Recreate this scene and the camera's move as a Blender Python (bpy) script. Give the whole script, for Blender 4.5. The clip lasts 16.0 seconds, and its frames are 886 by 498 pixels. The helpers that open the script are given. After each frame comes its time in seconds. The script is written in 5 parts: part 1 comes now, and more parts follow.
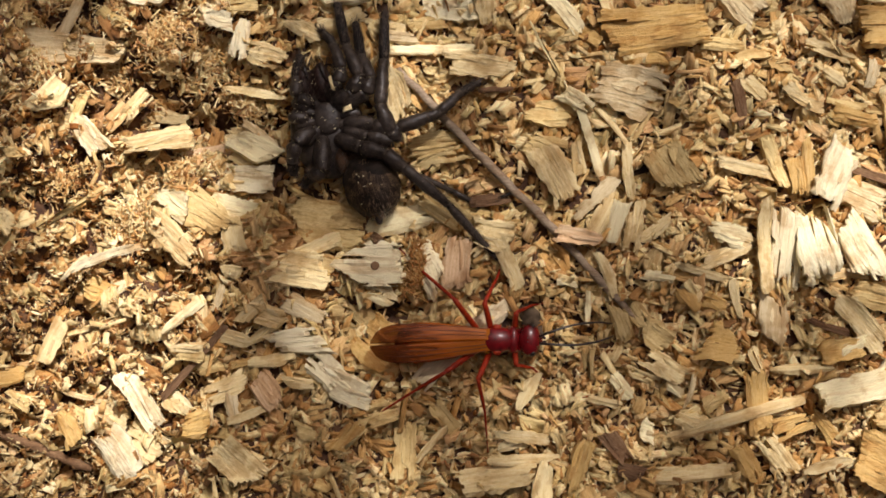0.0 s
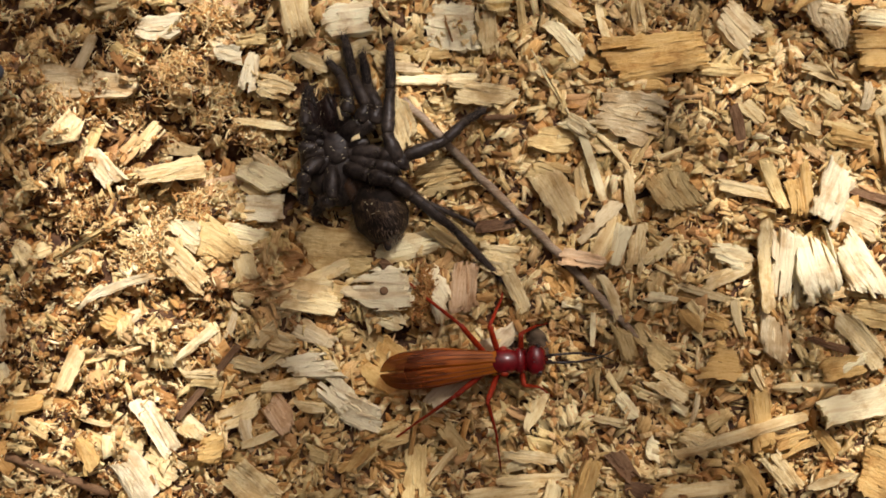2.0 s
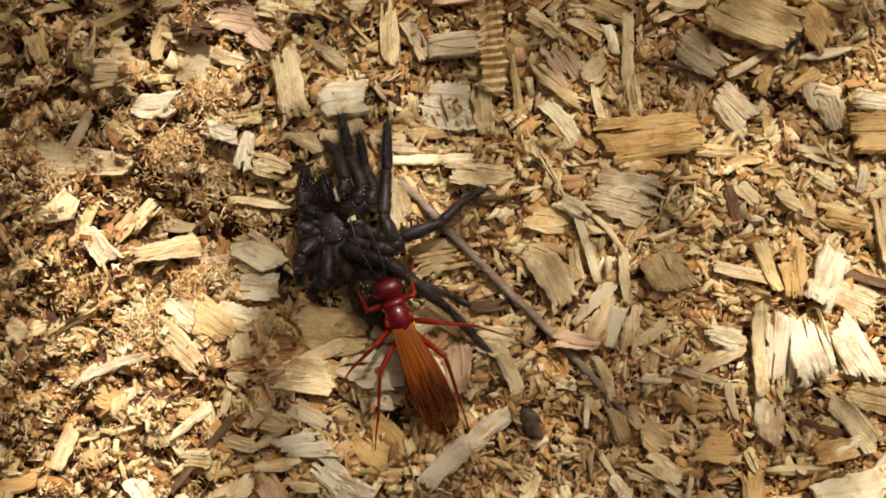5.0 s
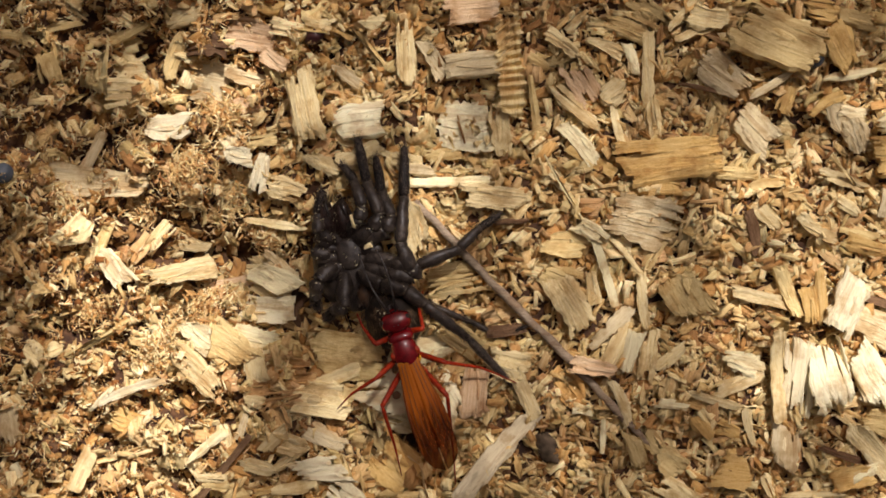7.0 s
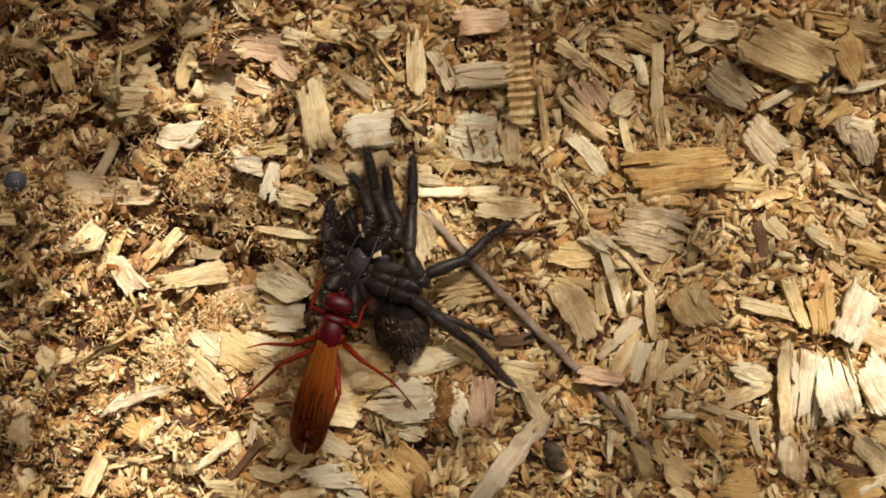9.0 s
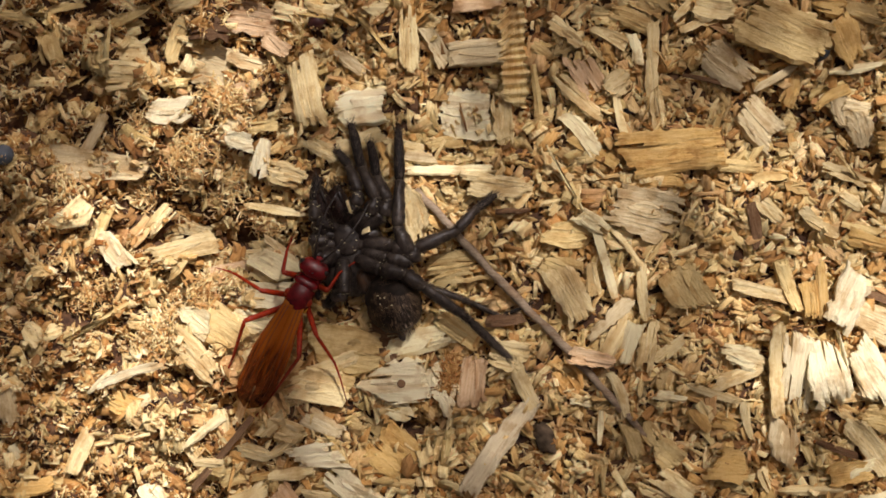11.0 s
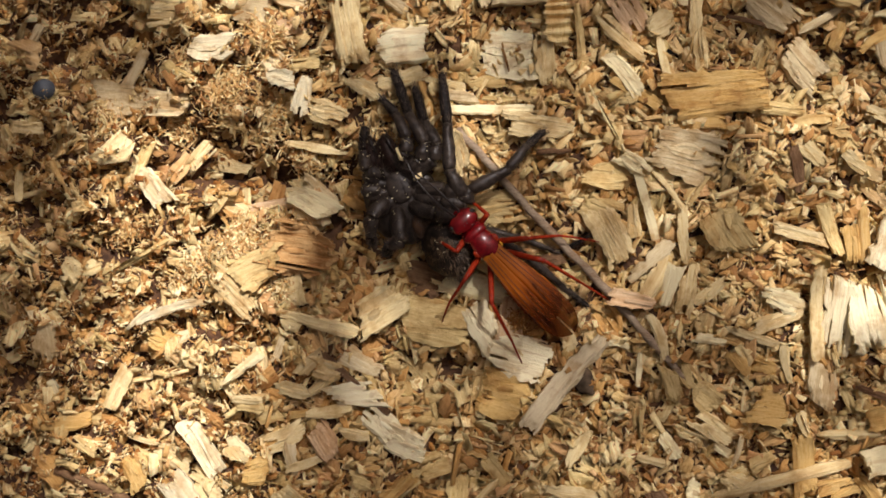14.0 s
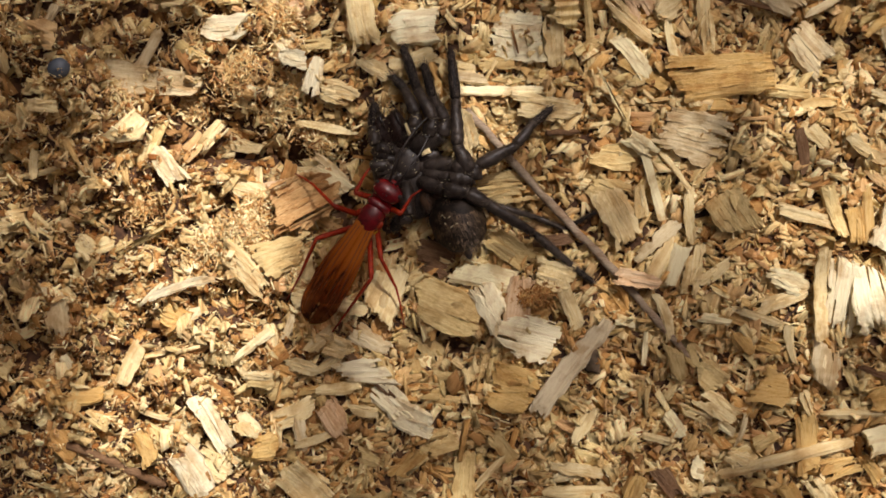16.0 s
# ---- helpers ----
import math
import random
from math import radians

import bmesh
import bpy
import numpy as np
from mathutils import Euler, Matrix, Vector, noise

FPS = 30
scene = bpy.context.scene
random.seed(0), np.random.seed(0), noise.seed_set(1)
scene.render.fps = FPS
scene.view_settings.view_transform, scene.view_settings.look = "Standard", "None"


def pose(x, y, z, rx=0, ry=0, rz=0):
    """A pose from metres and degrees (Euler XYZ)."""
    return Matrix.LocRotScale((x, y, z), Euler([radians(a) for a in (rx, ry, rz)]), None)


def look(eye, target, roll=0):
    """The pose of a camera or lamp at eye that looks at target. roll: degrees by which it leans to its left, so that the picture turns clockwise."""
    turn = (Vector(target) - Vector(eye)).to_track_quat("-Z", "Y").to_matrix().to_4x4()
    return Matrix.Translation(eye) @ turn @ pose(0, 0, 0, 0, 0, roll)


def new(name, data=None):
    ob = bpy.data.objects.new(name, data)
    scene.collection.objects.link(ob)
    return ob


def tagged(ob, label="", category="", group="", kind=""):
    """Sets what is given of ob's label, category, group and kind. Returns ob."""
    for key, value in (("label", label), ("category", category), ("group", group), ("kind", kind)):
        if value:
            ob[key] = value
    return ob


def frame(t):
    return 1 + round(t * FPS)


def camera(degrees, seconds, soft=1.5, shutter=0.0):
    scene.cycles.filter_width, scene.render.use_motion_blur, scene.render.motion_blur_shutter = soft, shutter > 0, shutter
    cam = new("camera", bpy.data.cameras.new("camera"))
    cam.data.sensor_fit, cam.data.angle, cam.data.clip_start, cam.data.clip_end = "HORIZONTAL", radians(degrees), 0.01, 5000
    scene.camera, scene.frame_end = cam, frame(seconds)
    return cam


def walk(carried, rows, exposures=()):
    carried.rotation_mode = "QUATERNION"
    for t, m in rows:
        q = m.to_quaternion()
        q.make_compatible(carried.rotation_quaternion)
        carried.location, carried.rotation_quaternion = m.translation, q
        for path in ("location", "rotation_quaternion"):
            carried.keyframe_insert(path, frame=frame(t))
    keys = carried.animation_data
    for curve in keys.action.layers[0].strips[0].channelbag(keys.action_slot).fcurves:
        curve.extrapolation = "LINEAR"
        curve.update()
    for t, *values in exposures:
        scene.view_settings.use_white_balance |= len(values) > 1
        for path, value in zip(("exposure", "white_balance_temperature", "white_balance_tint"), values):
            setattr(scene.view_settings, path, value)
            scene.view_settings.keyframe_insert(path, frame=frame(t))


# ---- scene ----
MM = 0.001
cam = camera(30, 16.0, soft=1.7)
walk(cam, [
    (0.0, pose(-0.00303, -0.00059, 0.15435, 3.341, -0.191, 1.067)),
    (0.5, pose(-0.00177, -0.00075, 0.15607, 3.375, -0.417, 0.729)),
    (1.0, pose(-0.00034, -0.00033, 0.15778, 3.218, 0.069, 0.443)),
    (1.5, pose(0.00000, 0.00000, 0.15827, 3.950, 0.326, 0.013)),
    (2.0, pose(-0.00215, -0.00115, 0.15777, 4.336, 0.425, 0.275)),
    (2.5, pose(-0.00074, -0.00144, 0.15694, 4.738, 0.070, 0.285)),
    (3.0, pose(0.00109, -0.00167, 0.15674, 4.754, 0.007, 0.390)),
    (3.5, pose(-0.00004, 0.00264, 0.15733, 3.668, -0.359, 0.199)),
    (4.0, pose(0.00078, 0.00216, 0.15716, 3.978, 0.134, 0.329)),
    (4.5, pose(0.00015, 0.00526, 0.15770, 3.779, 0.235, 0.451)),
    (5.0, pose(-0.00162, 0.00645, 0.15845, 4.342, 0.427, 0.575)),
    (5.2, pose(-0.00378, 0.01097, 0.15834, 3.407, 0.242, 0.705)),
    (7.3, pose(-0.00030, 0.01979, 0.15773, 0.323, 1.983, 0.770)),
    (7.5, pose(-0.00023, 0.01786, 0.15763, 1.150, 2.263, 0.963)),
    (8.0, pose(0.00100, 0.01794, 0.15728, 1.057, 2.298, 0.889)),
    (8.5, pose(0.00111, 0.01830, 0.15804, 1.211, 2.303, 1.072)),
    (8.7, pose(0.00124, 0.02056, 0.15862, 0.504, 2.381, 1.024)),
    (10.8, pose(0.00002, 0.02251, 0.15813, -0.692, 1.844, 1.664)),
    (11.0, pose(0.00020, 0.02232, 0.15738, -0.978, 1.753, 1.613)),
    (11.5, pose(0.00126, 0.02046, 0.15709, -0.931, 1.959, 1.604)),
    (12.0, pose(0.00083, 0.01817, 0.15675, -0.726, 2.038, 1.514)),
    (12.5, pose(-0.00032, 0.02204, 0.15747, -1.803, 2.343, 1.652)),
    (13.0, pose(-0.00365, 0.02057, 0.15803, -1.825, 2.251, 2.029)),
    (13.5, pose(-0.00181, 0.02105, 0.15721, -2.037, 2.372, 2.270)),
    (14.0, pose(-0.00183, 0.01955, 0.15718, -2.059, 2.385, 2.274)),
    (14.5, pose(-0.00476, 0.02017, 0.15808, -2.060, 2.462, 2.242)),
    (15.0, pose(-0.00523, 0.02020, 0.15899, -2.021, 2.467, 2.554)),
    (15.5, pose(-0.00374, 0.01770, 0.15916, -1.821, 2.565, 2.675)),
    (16.0, pose(-0.00251, 0.01793, 0.15924, -2.159, 2.407, 2.629)),
], exposures=[(0.0, -0.02, 6800, 19), (5.0, -0.02, 6800, 19), (7.5, -0.06, 6800, 19), (11.5, -0.1, 6800, 19), (16.0, -0.1, 6800, 19)])

# ---- light: sun from the far side, open sky ----
SUN_ELEVATION, SUN_TURN = 57.0, -24.0
world = bpy.data.worlds.new("sky")
world.use_nodes = True
scene.world = world
sky = world.node_tree.nodes.new("ShaderNodeTexSky")
sky.sky_type, sky.sun_disc = "NISHITA", False
sky.air_density, sky.dust_density, sky.ozone_density = 0.08, 10.0, 0.0
sky.sun_elevation, sky.sun_rotation = radians(SUN_ELEVATION), radians(-SUN_TURN)
background = world.node_tree.nodes["Background"]
background.inputs["Strength"].default_value = 0.052
world.node_tree.links.new(sky.outputs[0], background.inputs["Color"])

sun = new("sun", bpy.data.lights.new("sun", "SUN"))
sun.data.energy, sun.data.angle, sun.data.color = 5.0, radians(0.6), (1.0, 0.99, 0.97)
SUN_WAY = Vector((-math.sin(radians(SUN_TURN)) * math.cos(radians(SUN_ELEVATION)),
                  math.cos(radians(SUN_TURN)) * math.cos(radians(SUN_ELEVATION)), math.sin(radians(SUN_ELEVATION))))
sun.matrix_world = look(SUN_WAY * 2.0, (0, 0, 0))


# ---- materials ----
def nodes_of(name):
    mat = bpy.data.materials.new(name)
    mat.use_nodes = True
    return mat, mat.node_tree.nodes, mat.node_tree.links, mat.node_tree.nodes["Principled BSDF"]


def ramp(nodes, stops):
    r = nodes.new("ShaderNodeValToRGB")
    el = r.color_ramp.elements
    while len(el) < len(stops):
        el.new(0.5)
    for e, (p, c) in zip(el, stops):
        e.position, e.color = p, (*c, 1)
    return r


def mixed(nodes, links, kind, fac, a, b):
    m = nodes.new("ShaderNodeMix")
    m.data_type, m.blend_type = "RGBA", kind
    for socket, value in ((m.inputs[0], fac), (m.inputs[6], a), (m.inputs[7], b)):
        if isinstance(value, bpy.types.NodeSocket):
            links.new(value, socket)
        else:
            socket.default_value = value
    return m.outputs[2]


def wood(name, dark, mid, light, spread=0.5, by_piece=False, rough=0.72):
    """Torn wood: fine fibres along the piece, darker rings and blotches, and a tone of its own for every piece."""
    mat, nodes, links, bsdf = nodes_of(name)
    dark, mid, light = ((r, g * 0.985, b * 0.97) for r, g, b in (dark, mid, light))
    grain = nodes.new("ShaderNodeAttribute")
    grain.attribute_name = "grain"

    def streaks(along, across, scale, detail, roughness):
        stretch = nodes.new("ShaderNodeMapping")
        stretch.inputs["Scale"].default_value = (along, across, across)
        links.new(grain.outputs["Vector"], stretch.inputs[0])
        tex = nodes.new("ShaderNodeTexNoise")
        tex.inputs["Scale"].default_value, tex.inputs["Detail"].default_value, tex.inputs["Roughness"].default_value = scale, detail, roughness
        links.new(stretch.outputs[0], tex.inputs["Vector"])
        return tex.outputs[0]

    fibre = streaks(0.30, 3.4, 1.4, 4, 0.65)
    fuzz = streaks(1.0, 1.5, 3.2, 5, 0.75)
    both = nodes.new("ShaderNodeMix")
    both.inputs[0].default_value = 0.38
    links.new(fibre, both.inputs[2]), links.new(fuzz, both.inputs[3])
    tint = ramp(nodes, [(0.30, dark), (0.42, mid), (0.61, light)])
    links.new(both.outputs[0], tint.inputs[0])
    rings = ramp(nodes, [(0.36, (0.66, 0.47, 0.28)), (0.45, (1, 1, 1))])
    links.new(streaks(0.10, 1.0, 0.95, 2, 0.5), rings.inputs[0])
    colour = mixed(nodes, links, "MULTIPLY", 0.42, tint.outputs[0], rings.outputs[0])
    stain = ramp(nodes, [(0.36, (0.62, 0.45, 0.28)), (0.50, (1, 1, 1))])
    links.new(streaks(0.5, 0.5, 0.9, 4, 0.6), stain.inputs[0])
    colour = mixed(nodes, links, "MULTIPLY", 0.5 if by_piece else 0.6, colour, stain.outputs[0])
    if by_piece:
        own = nodes.new("ShaderNodeNewGeometry").outputs["Random Per Island"]
        stops = [(0.0, (0.40, 0.24, 0.13)), (0.07, (0.72, 0.46, 0.24)), (0.20, (0.97, 0.68, 0.35)), (0.36, (0.95, 0.90, 0.67)), (0.5, (1.04, 0.94, 0.61)),
                 (0.62, (0.95, 0.67, 0.46)), (0.74, (1.09, 1.02, 0.77)), (0.88, (1.26, 1.22, 0.98)), (1.0, (1.42, 1.40, 1.22))]
    else:
        own = nodes.new("ShaderNodeObjectInfo").outputs["Random"]
        stops = [(0.0, (1 - spread, 1 - spread * 1.1, 1 - spread * 1.25)), (0.5, (0.97, 0.94, 0.88)), (1.0, (1.1, 1.1, 1.06))]
    tone = ramp(nodes, stops)
    links.new(own, tone.inputs[0])
    colour = mixed(nodes, links, "MULTIPLY", 1.0, colour, tone.outputs[0])
    links.new(colour, bsdf.inputs["Base Color"])
    bsdf.inputs["Roughness"].default_value = rough
    bsdf.inputs["Specular IOR Level"].default_value = 0.35
    bump = nodes.new("ShaderNodeBump")
    bump.inputs["Strength"].default_value, bump.inputs["Distance"].default_value = 1.0, 0.27 * MM
    links.new(both.outputs[0], bump.inputs["Height"])
    links.new(bump.outputs[0], bsdf.inputs["Normal"])
    return mat


W = wood("pale_wood", (0.72, 0.56, 0.28), (0.90, 0.81, 0.50), (0.93, 0.87, 0.58), 0.1)
P = wood("straw_wood", (0.55, 0.36, 0.13), (0.83, 0.67, 0.34), (0.91, 0.79, 0.48), 0.16)
T = wood("tan_wood", (0.46, 0.28, 0.09), (0.74, 0.56, 0.245), (0.85, 0.70, 0.36), 0.18)
O = wood("golden_wood", (0.40, 0.20, 0.045), (0.72, 0.47, 0.155), (0.82, 0.60, 0.26), 0.25)
R = wood("reddish_wood", (0.44, 0.24, 0.11), (0.72, 0.50, 0.29), (0.83, 0.64, 0.42), 0.2)
G = wood("weathered_wood", (0.47, 0.34, 0.17), (0.75, 0.62, 0.36), (0.87, 0.77, 0.51), 0.16)
BLEACHED = wood("bleached_wood", (0.78, 0.66, 0.38), (0.92, 0.85, 0.57), (0.95, 0.90, 0.66), 0.05)
STICK = wood("grey_wood", (0.54, 0.42, 0.24), (0.78, 0.67, 0.44), (0.88, 0.79, 0.56), 0.1)
BARK = wood("bark_wood", (0.13, 0.09, 0.06), (0.31, 0.235, 0.165), (0.46, 0.37, 0.27), 0.15)
RUST = wood("rusty_wood", (0.36, 0.16, 0.045), (0.66, 0.39, 0.155), (0.80, 0.55, 0.26), 0.15)
B = wood("dark_wood", (0.06, 0.03, 0.015), (0.16, 0.085, 0.04), (0.28, 0.17, 0.09), 0.3)
LITTER = wood("litter_wood", (0.38, 0.21, 0.08), (0.68, 0.51, 0.28), (0.86, 0.76, 0.52), 0.55, True)
SHARD = wood("shard_wood", (0.44, 0.27, 0.11), (0.74, 0.59, 0.34), (0.88, 0.80, 0.56), 0.55, True)
CREAM = wood("cream_wood", (0.58, 0.40, 0.19), (0.87, 0.76, 0.50), (0.94, 0.88, 0.67), 0.55, True)
DUST = wood("sawdust_wood", (0.14, 0.06, 0.02), (0.36, 0.20, 0.078), (0.60, 0.41, 0.20), 0.6, True, 0.85)
TONE_WORDS = {"pale_wood": "pale cream", "straw_wood": "straw-coloured", "tan_wood": "tan", "golden_wood": "golden brown",
              "reddish_wood": "reddish tan", "weathered_wood": "greyish weathered", "dark_wood": "dark brown", "rusty_wood": "rusty brown", "bark_wood": "grey-brown", "grey_wood": "pale grey", "bleached_wood": "bleached cream"}


def soil_material():
    mat, nodes, links, bsdf = nodes_of("soil")
    where = nodes.new("ShaderNodeTexCoord")
    fine = nodes.new("ShaderNodeTexNoise")
    fine.inputs["Scale"].default_value, fine.inputs["Detail"].default_value = 900, 8
    links.new(where.outputs["Object"], fine.inputs["Vector"])
    broad = nodes.new("ShaderNodeTexNoise")
    broad.inputs["Scale"].default_value, broad.inputs["Detail"].default_value = 14, 8
    links.new(where.outputs["Object"], broad.inputs["Vector"])
    patches = ramp(nodes, [(0.35, (0.55, 0.5, 0.45)), (0.6, (1, 1, 1))])
    links.new(broad.outputs[0], patches.inputs[0])
    tint = ramp(nodes, [(0.3, (0.03, 0.012, 0.005)), (0.52, (0.12, 0.055, 0.022)), (0.75, (0.24, 0.13, 0.055))])
    links.new(fine.outputs[0], tint.inputs[0])
    links.new(mixed(nodes, links, "MULTIPLY", 1.0, tint.outputs[0], patches.outputs[0]), bsdf.inputs["Base Color"])
    bsdf.inputs["Roughness"].default_value = 0.9
    bump = nodes.new("ShaderNodeBump")
    bump.inputs["Strength"].default_value, bump.inputs["Distance"].default_value = 0.8, 0.5 * MM
    links.new(fine.outputs[0], bump.inputs["Height"])
    links.new(bump.outputs[0], bsdf.inputs["Normal"])
    return mat


def shell(name, deep, high, rough, scale=2500, coat=0.0, bumpy=0.3, gloss=0.5):
    """Chitin of an insect or spider, in millimetre-fine mottling."""
    mat, nodes, links, bsdf = nodes_of(name)
    where = nodes.new("ShaderNodeTexCoord")
    grain = nodes.new("ShaderNodeTexNoise")
    grain.inputs["Scale"].default_value, grain.inputs["Detail"].default_value = scale, 5
    links.new(where.outputs["Object"], grain.inputs["Vector"])
    tint = ramp(nodes, [(0.3, deep), (0.7, high)])
    links.new(grain.outputs[0], tint.inputs[0])
    links.new(tint.outputs[0], bsdf.inputs["Base Color"])
    bsdf.inputs["Roughness"].default_value, bsdf.inputs["Coat Weight"].default_value = rough, coat
    bsdf.inputs["Coat Roughness"].default_value = 0.12
    bsdf.inputs["Specular IOR Level"].default_value = gloss
    bump = nodes.new("ShaderNodeBump")
    bump.inputs["Strength"].default_value, bump.inputs["Distance"].default_value = bumpy, 0.06 * MM
    links.new(grain.outputs[0], bump.inputs["Height"])
    links.new(bump.outputs[0], bsdf.inputs["Normal"])
    return mat


SOIL = soil_material()
RED = shell("crimson_chitin", (0.068, 0.0012, 0.002), (0.225, 0.005, 0.007), 0.24, 1400, coat=0.7, gloss=0.4)
LEG_RED = shell("orange_red_chitin", (0.18, 0.010, 0.0025), (0.39, 0.035, 0.0065), 0.42, coat=0.0, gloss=0.25)
GASTER = shell("amber_chitin", (0.22, 0.05, 0.006), (0.50, 0.17, 0.022), 0.25, 900, coat=0.6)
YELLOW = shell("yellow_chitin", (0.60, 0.30, 0.02), (0.80, 0.45, 0.04), 0.35)
VEIN = shell("wing_vein", (0.06, 0.014, 0.004), (0.14, 0.035, 0.008), 0.5)
HORN = shell("black_horn", (0.008, 0.006, 0.005), (0.03, 0.02, 0.016), 0.35)
SCOPULA = shell("black_velvet", (0.004, 0.003, 0.003), (0.014, 0.010, 0.008), 0.6, 3500, 0.0, 1.0, 0.15)
SPIDER = shell("spider_skin", (0.011, 0.008, 0.007), (0.062, 0.046, 0.035), 0.42, 1800, 0.0, 1.0, 0.35)
JAW = shell("jaw_chitin", (0.008, 0.004, 0.003), (0.040, 0.017, 0.011), 0.5, 3000, 0.0, 1.0, 0.3)
BELLY = shell("spider_belly", (0.008, 0.006, 0.004), (0.032, 0.021, 0.014), 0.6, 1500, 0.0, 0.9, 0.2)
PLATE = shell("brown_plate", (0.03, 0.017, 0.010), (0.14, 0.075, 0.04), 0.5, 900, 0.0, 0.8, 0.25)
HAIR = shell("spider_hair", (0.012, 0.009, 0.007), (0.15, 0.11, 0.08), 0.5, gloss=0.3)
BROWN_HAIR = shell("abdomen_hair", (0.015, 0.010, 0.007), (0.19, 0.12, 0.065), 0.55, gloss=0.25)
BUD = shell("bud_skin", (0.02, 0.006, 0.005), (0.09, 0.022, 0.018), 0.3, 900, coat=0.4)
STONE = shell("blue_grey_stone", (0.035, 0.045, 0.06), (0.09, 0.105, 0.125), 0.55, 900)
PALE_RIM = shell("seam_brown", (0.03, 0.022, 0.015), (0.10, 0.075, 0.05), 0.5, 1500)
SEED = shell("seed_coat", (0.035, 0.026, 0.018), (0.19, 0.135, 0.085), 0.8, 900, 0.0, 1.0, 0.1)
LEAF = shell("leaf_green", (0.04, 0.07, 0.02), (0.07, 0.11, 0.03), 0.5, 60)


def wing_material():
    mat, nodes, links, bsdf = nodes_of("amber_wing")
    grain = nodes.new("ShaderNodeAttribute")
    grain.attribute_name = "grain"
    split = nodes.new("ShaderNodeSeparateXYZ")
    links.new(grain.outputs["Vector"], split.inputs[0])
    along = nodes.new("ShaderNodeMapRange")
    along.inputs["From Min"].default_value, along.inputs["From Max"].default_value = 0.0, 11.0
    links.new(split.outputs[0], along.inputs[0])
    ripple = nodes.new("ShaderNodeTexNoise")
    ripple.inputs["Scale"].default_value, ripple.inputs["Detail"].default_value = 0.9, 2
    streak = nodes.new("ShaderNodeMapping")
    streak.inputs["Scale"].default_value = (0.30, 3.4, 1.0)
    links.new(grain.outputs["Vector"], streak.inputs[0])
    links.new(streak.outputs[0], ripple.inputs["Vector"])
    shift = nodes.new("ShaderNodeMath")
    shift.operation = "MULTIPLY_ADD"
    shift.inputs[1].default_value, shift.inputs[2].default_value = 0.9, -0.47
    links.new(ripple.outputs[0], shift.inputs[0])
    total = nodes.new("ShaderNodeMath")
    links.new(along.outputs[0], total.inputs[0])
    links.new(shift.outputs[0], total.inputs[1])
    tint = ramp(nodes, [(0.0, (0.70, 0.23, 0.022)), (0.40, (0.58, 0.165, 0.016)), (0.68, (0.28, 0.07, 0.014)), (1.0, (0.12, 0.05, 0.026))])
    links.new(total.outputs[0], tint.inputs[0])
    links.new(tint.outputs[0], bsdf.inputs["Base Color"])
    bsdf.inputs["Roughness"].default_value = 0.42
    bsdf.inputs["Specular IOR Level"].default_value = 0.3
    glow = nodes.new("ShaderNodeBsdfTranslucent")
    links.new(tint.outputs[0], glow.inputs[0])
    clear = nodes.new("ShaderNodeBsdfTransparent")
    links.new(mixed(nodes, links, "MIX", 0.5, tint.outputs[0], (1, 0.8, 0.55, 1)), clear.inputs[0])
    one, two = nodes.new("ShaderNodeMixShader"), nodes.new("ShaderNodeMixShader")
    one.inputs[0].default_value, two.inputs[0].default_value = 0.35, 0.3
    fade = nodes.new("ShaderNodeMapRange")
    fade.inputs["From Min"].default_value, fade.inputs["From Max"].default_value = 0.3, 1.0
    fade.inputs["To Min"].default_value, fade.inputs["To Max"].default_value = 0.30, 0.90
    links.new(total.outputs[0], fade.inputs[0])
    links.new(fade.outputs[0], two.inputs[0])
    links.new(bsdf.outputs[0], one.inputs[1]), links.new(glow.outputs[0], one.inputs[2])
    links.new(one.outputs[0], two.inputs[1]), links.new(clear.outputs[0], two.inputs[2])
    links.new(two.outputs[0], nodes["Material Output"].inputs[0])
    return mat


WING = wing_material()


# ---- ground ----
HOLLOWS = ((-30.5, 23.0, 9.0, 2.6, 3.0), (-25.5, 19.9, 8.5, 1.1, 4.4), (-37.5, 30.0, 4.5, 3.0, 2.4), (-33.5, 39.0, 5.0, 4.0, 1.8), (-20.0, 20.5, 6.0, 3.2, 1.4), (-18.5, 14.8, 3.2, 2.6, 2.2), (-43.5, 33.0, 3.5, 3.0, 1.8), (-24.0, 37.0, 3.0, 1.6, 1.6),
           (-37.0, 12.5, 5.0, 2.0, 1.6), (-27.0, 5.0, 4.0, 1.8, 1.6), (-30.0, 16.0, 3.0, 1.5, 1.3), (-9.5, 2.2, 3.0, 1.6, 2.4), (-5.5, 2.9, 2.6, 0.9, 2.2), (28.0, 33.0, 3.0, 1.6, 1.6),
           (-32.0, 29.0, 4.5, 1.8, -1.8), (-41.0, 20.0, 3.0, 5.0, -1.2))


def loosened(x, y):
    """Nearly 1 on the dug, crumbly bank and 0 on the firm litter."""
    return 1 / (1 + np.exp((x + 24 - 0.45 * np.clip(y - 20, 0, 12)) / 2.6))


def clots(x, y):
    """Where the loose sawdust sticks together in small heaps."""
    return np.sin(1.5 * x + 1.7 * np.sin(1.1 * y)) * np.sin(1.8 * y + 1.1 * np.sin(0.9 * x))


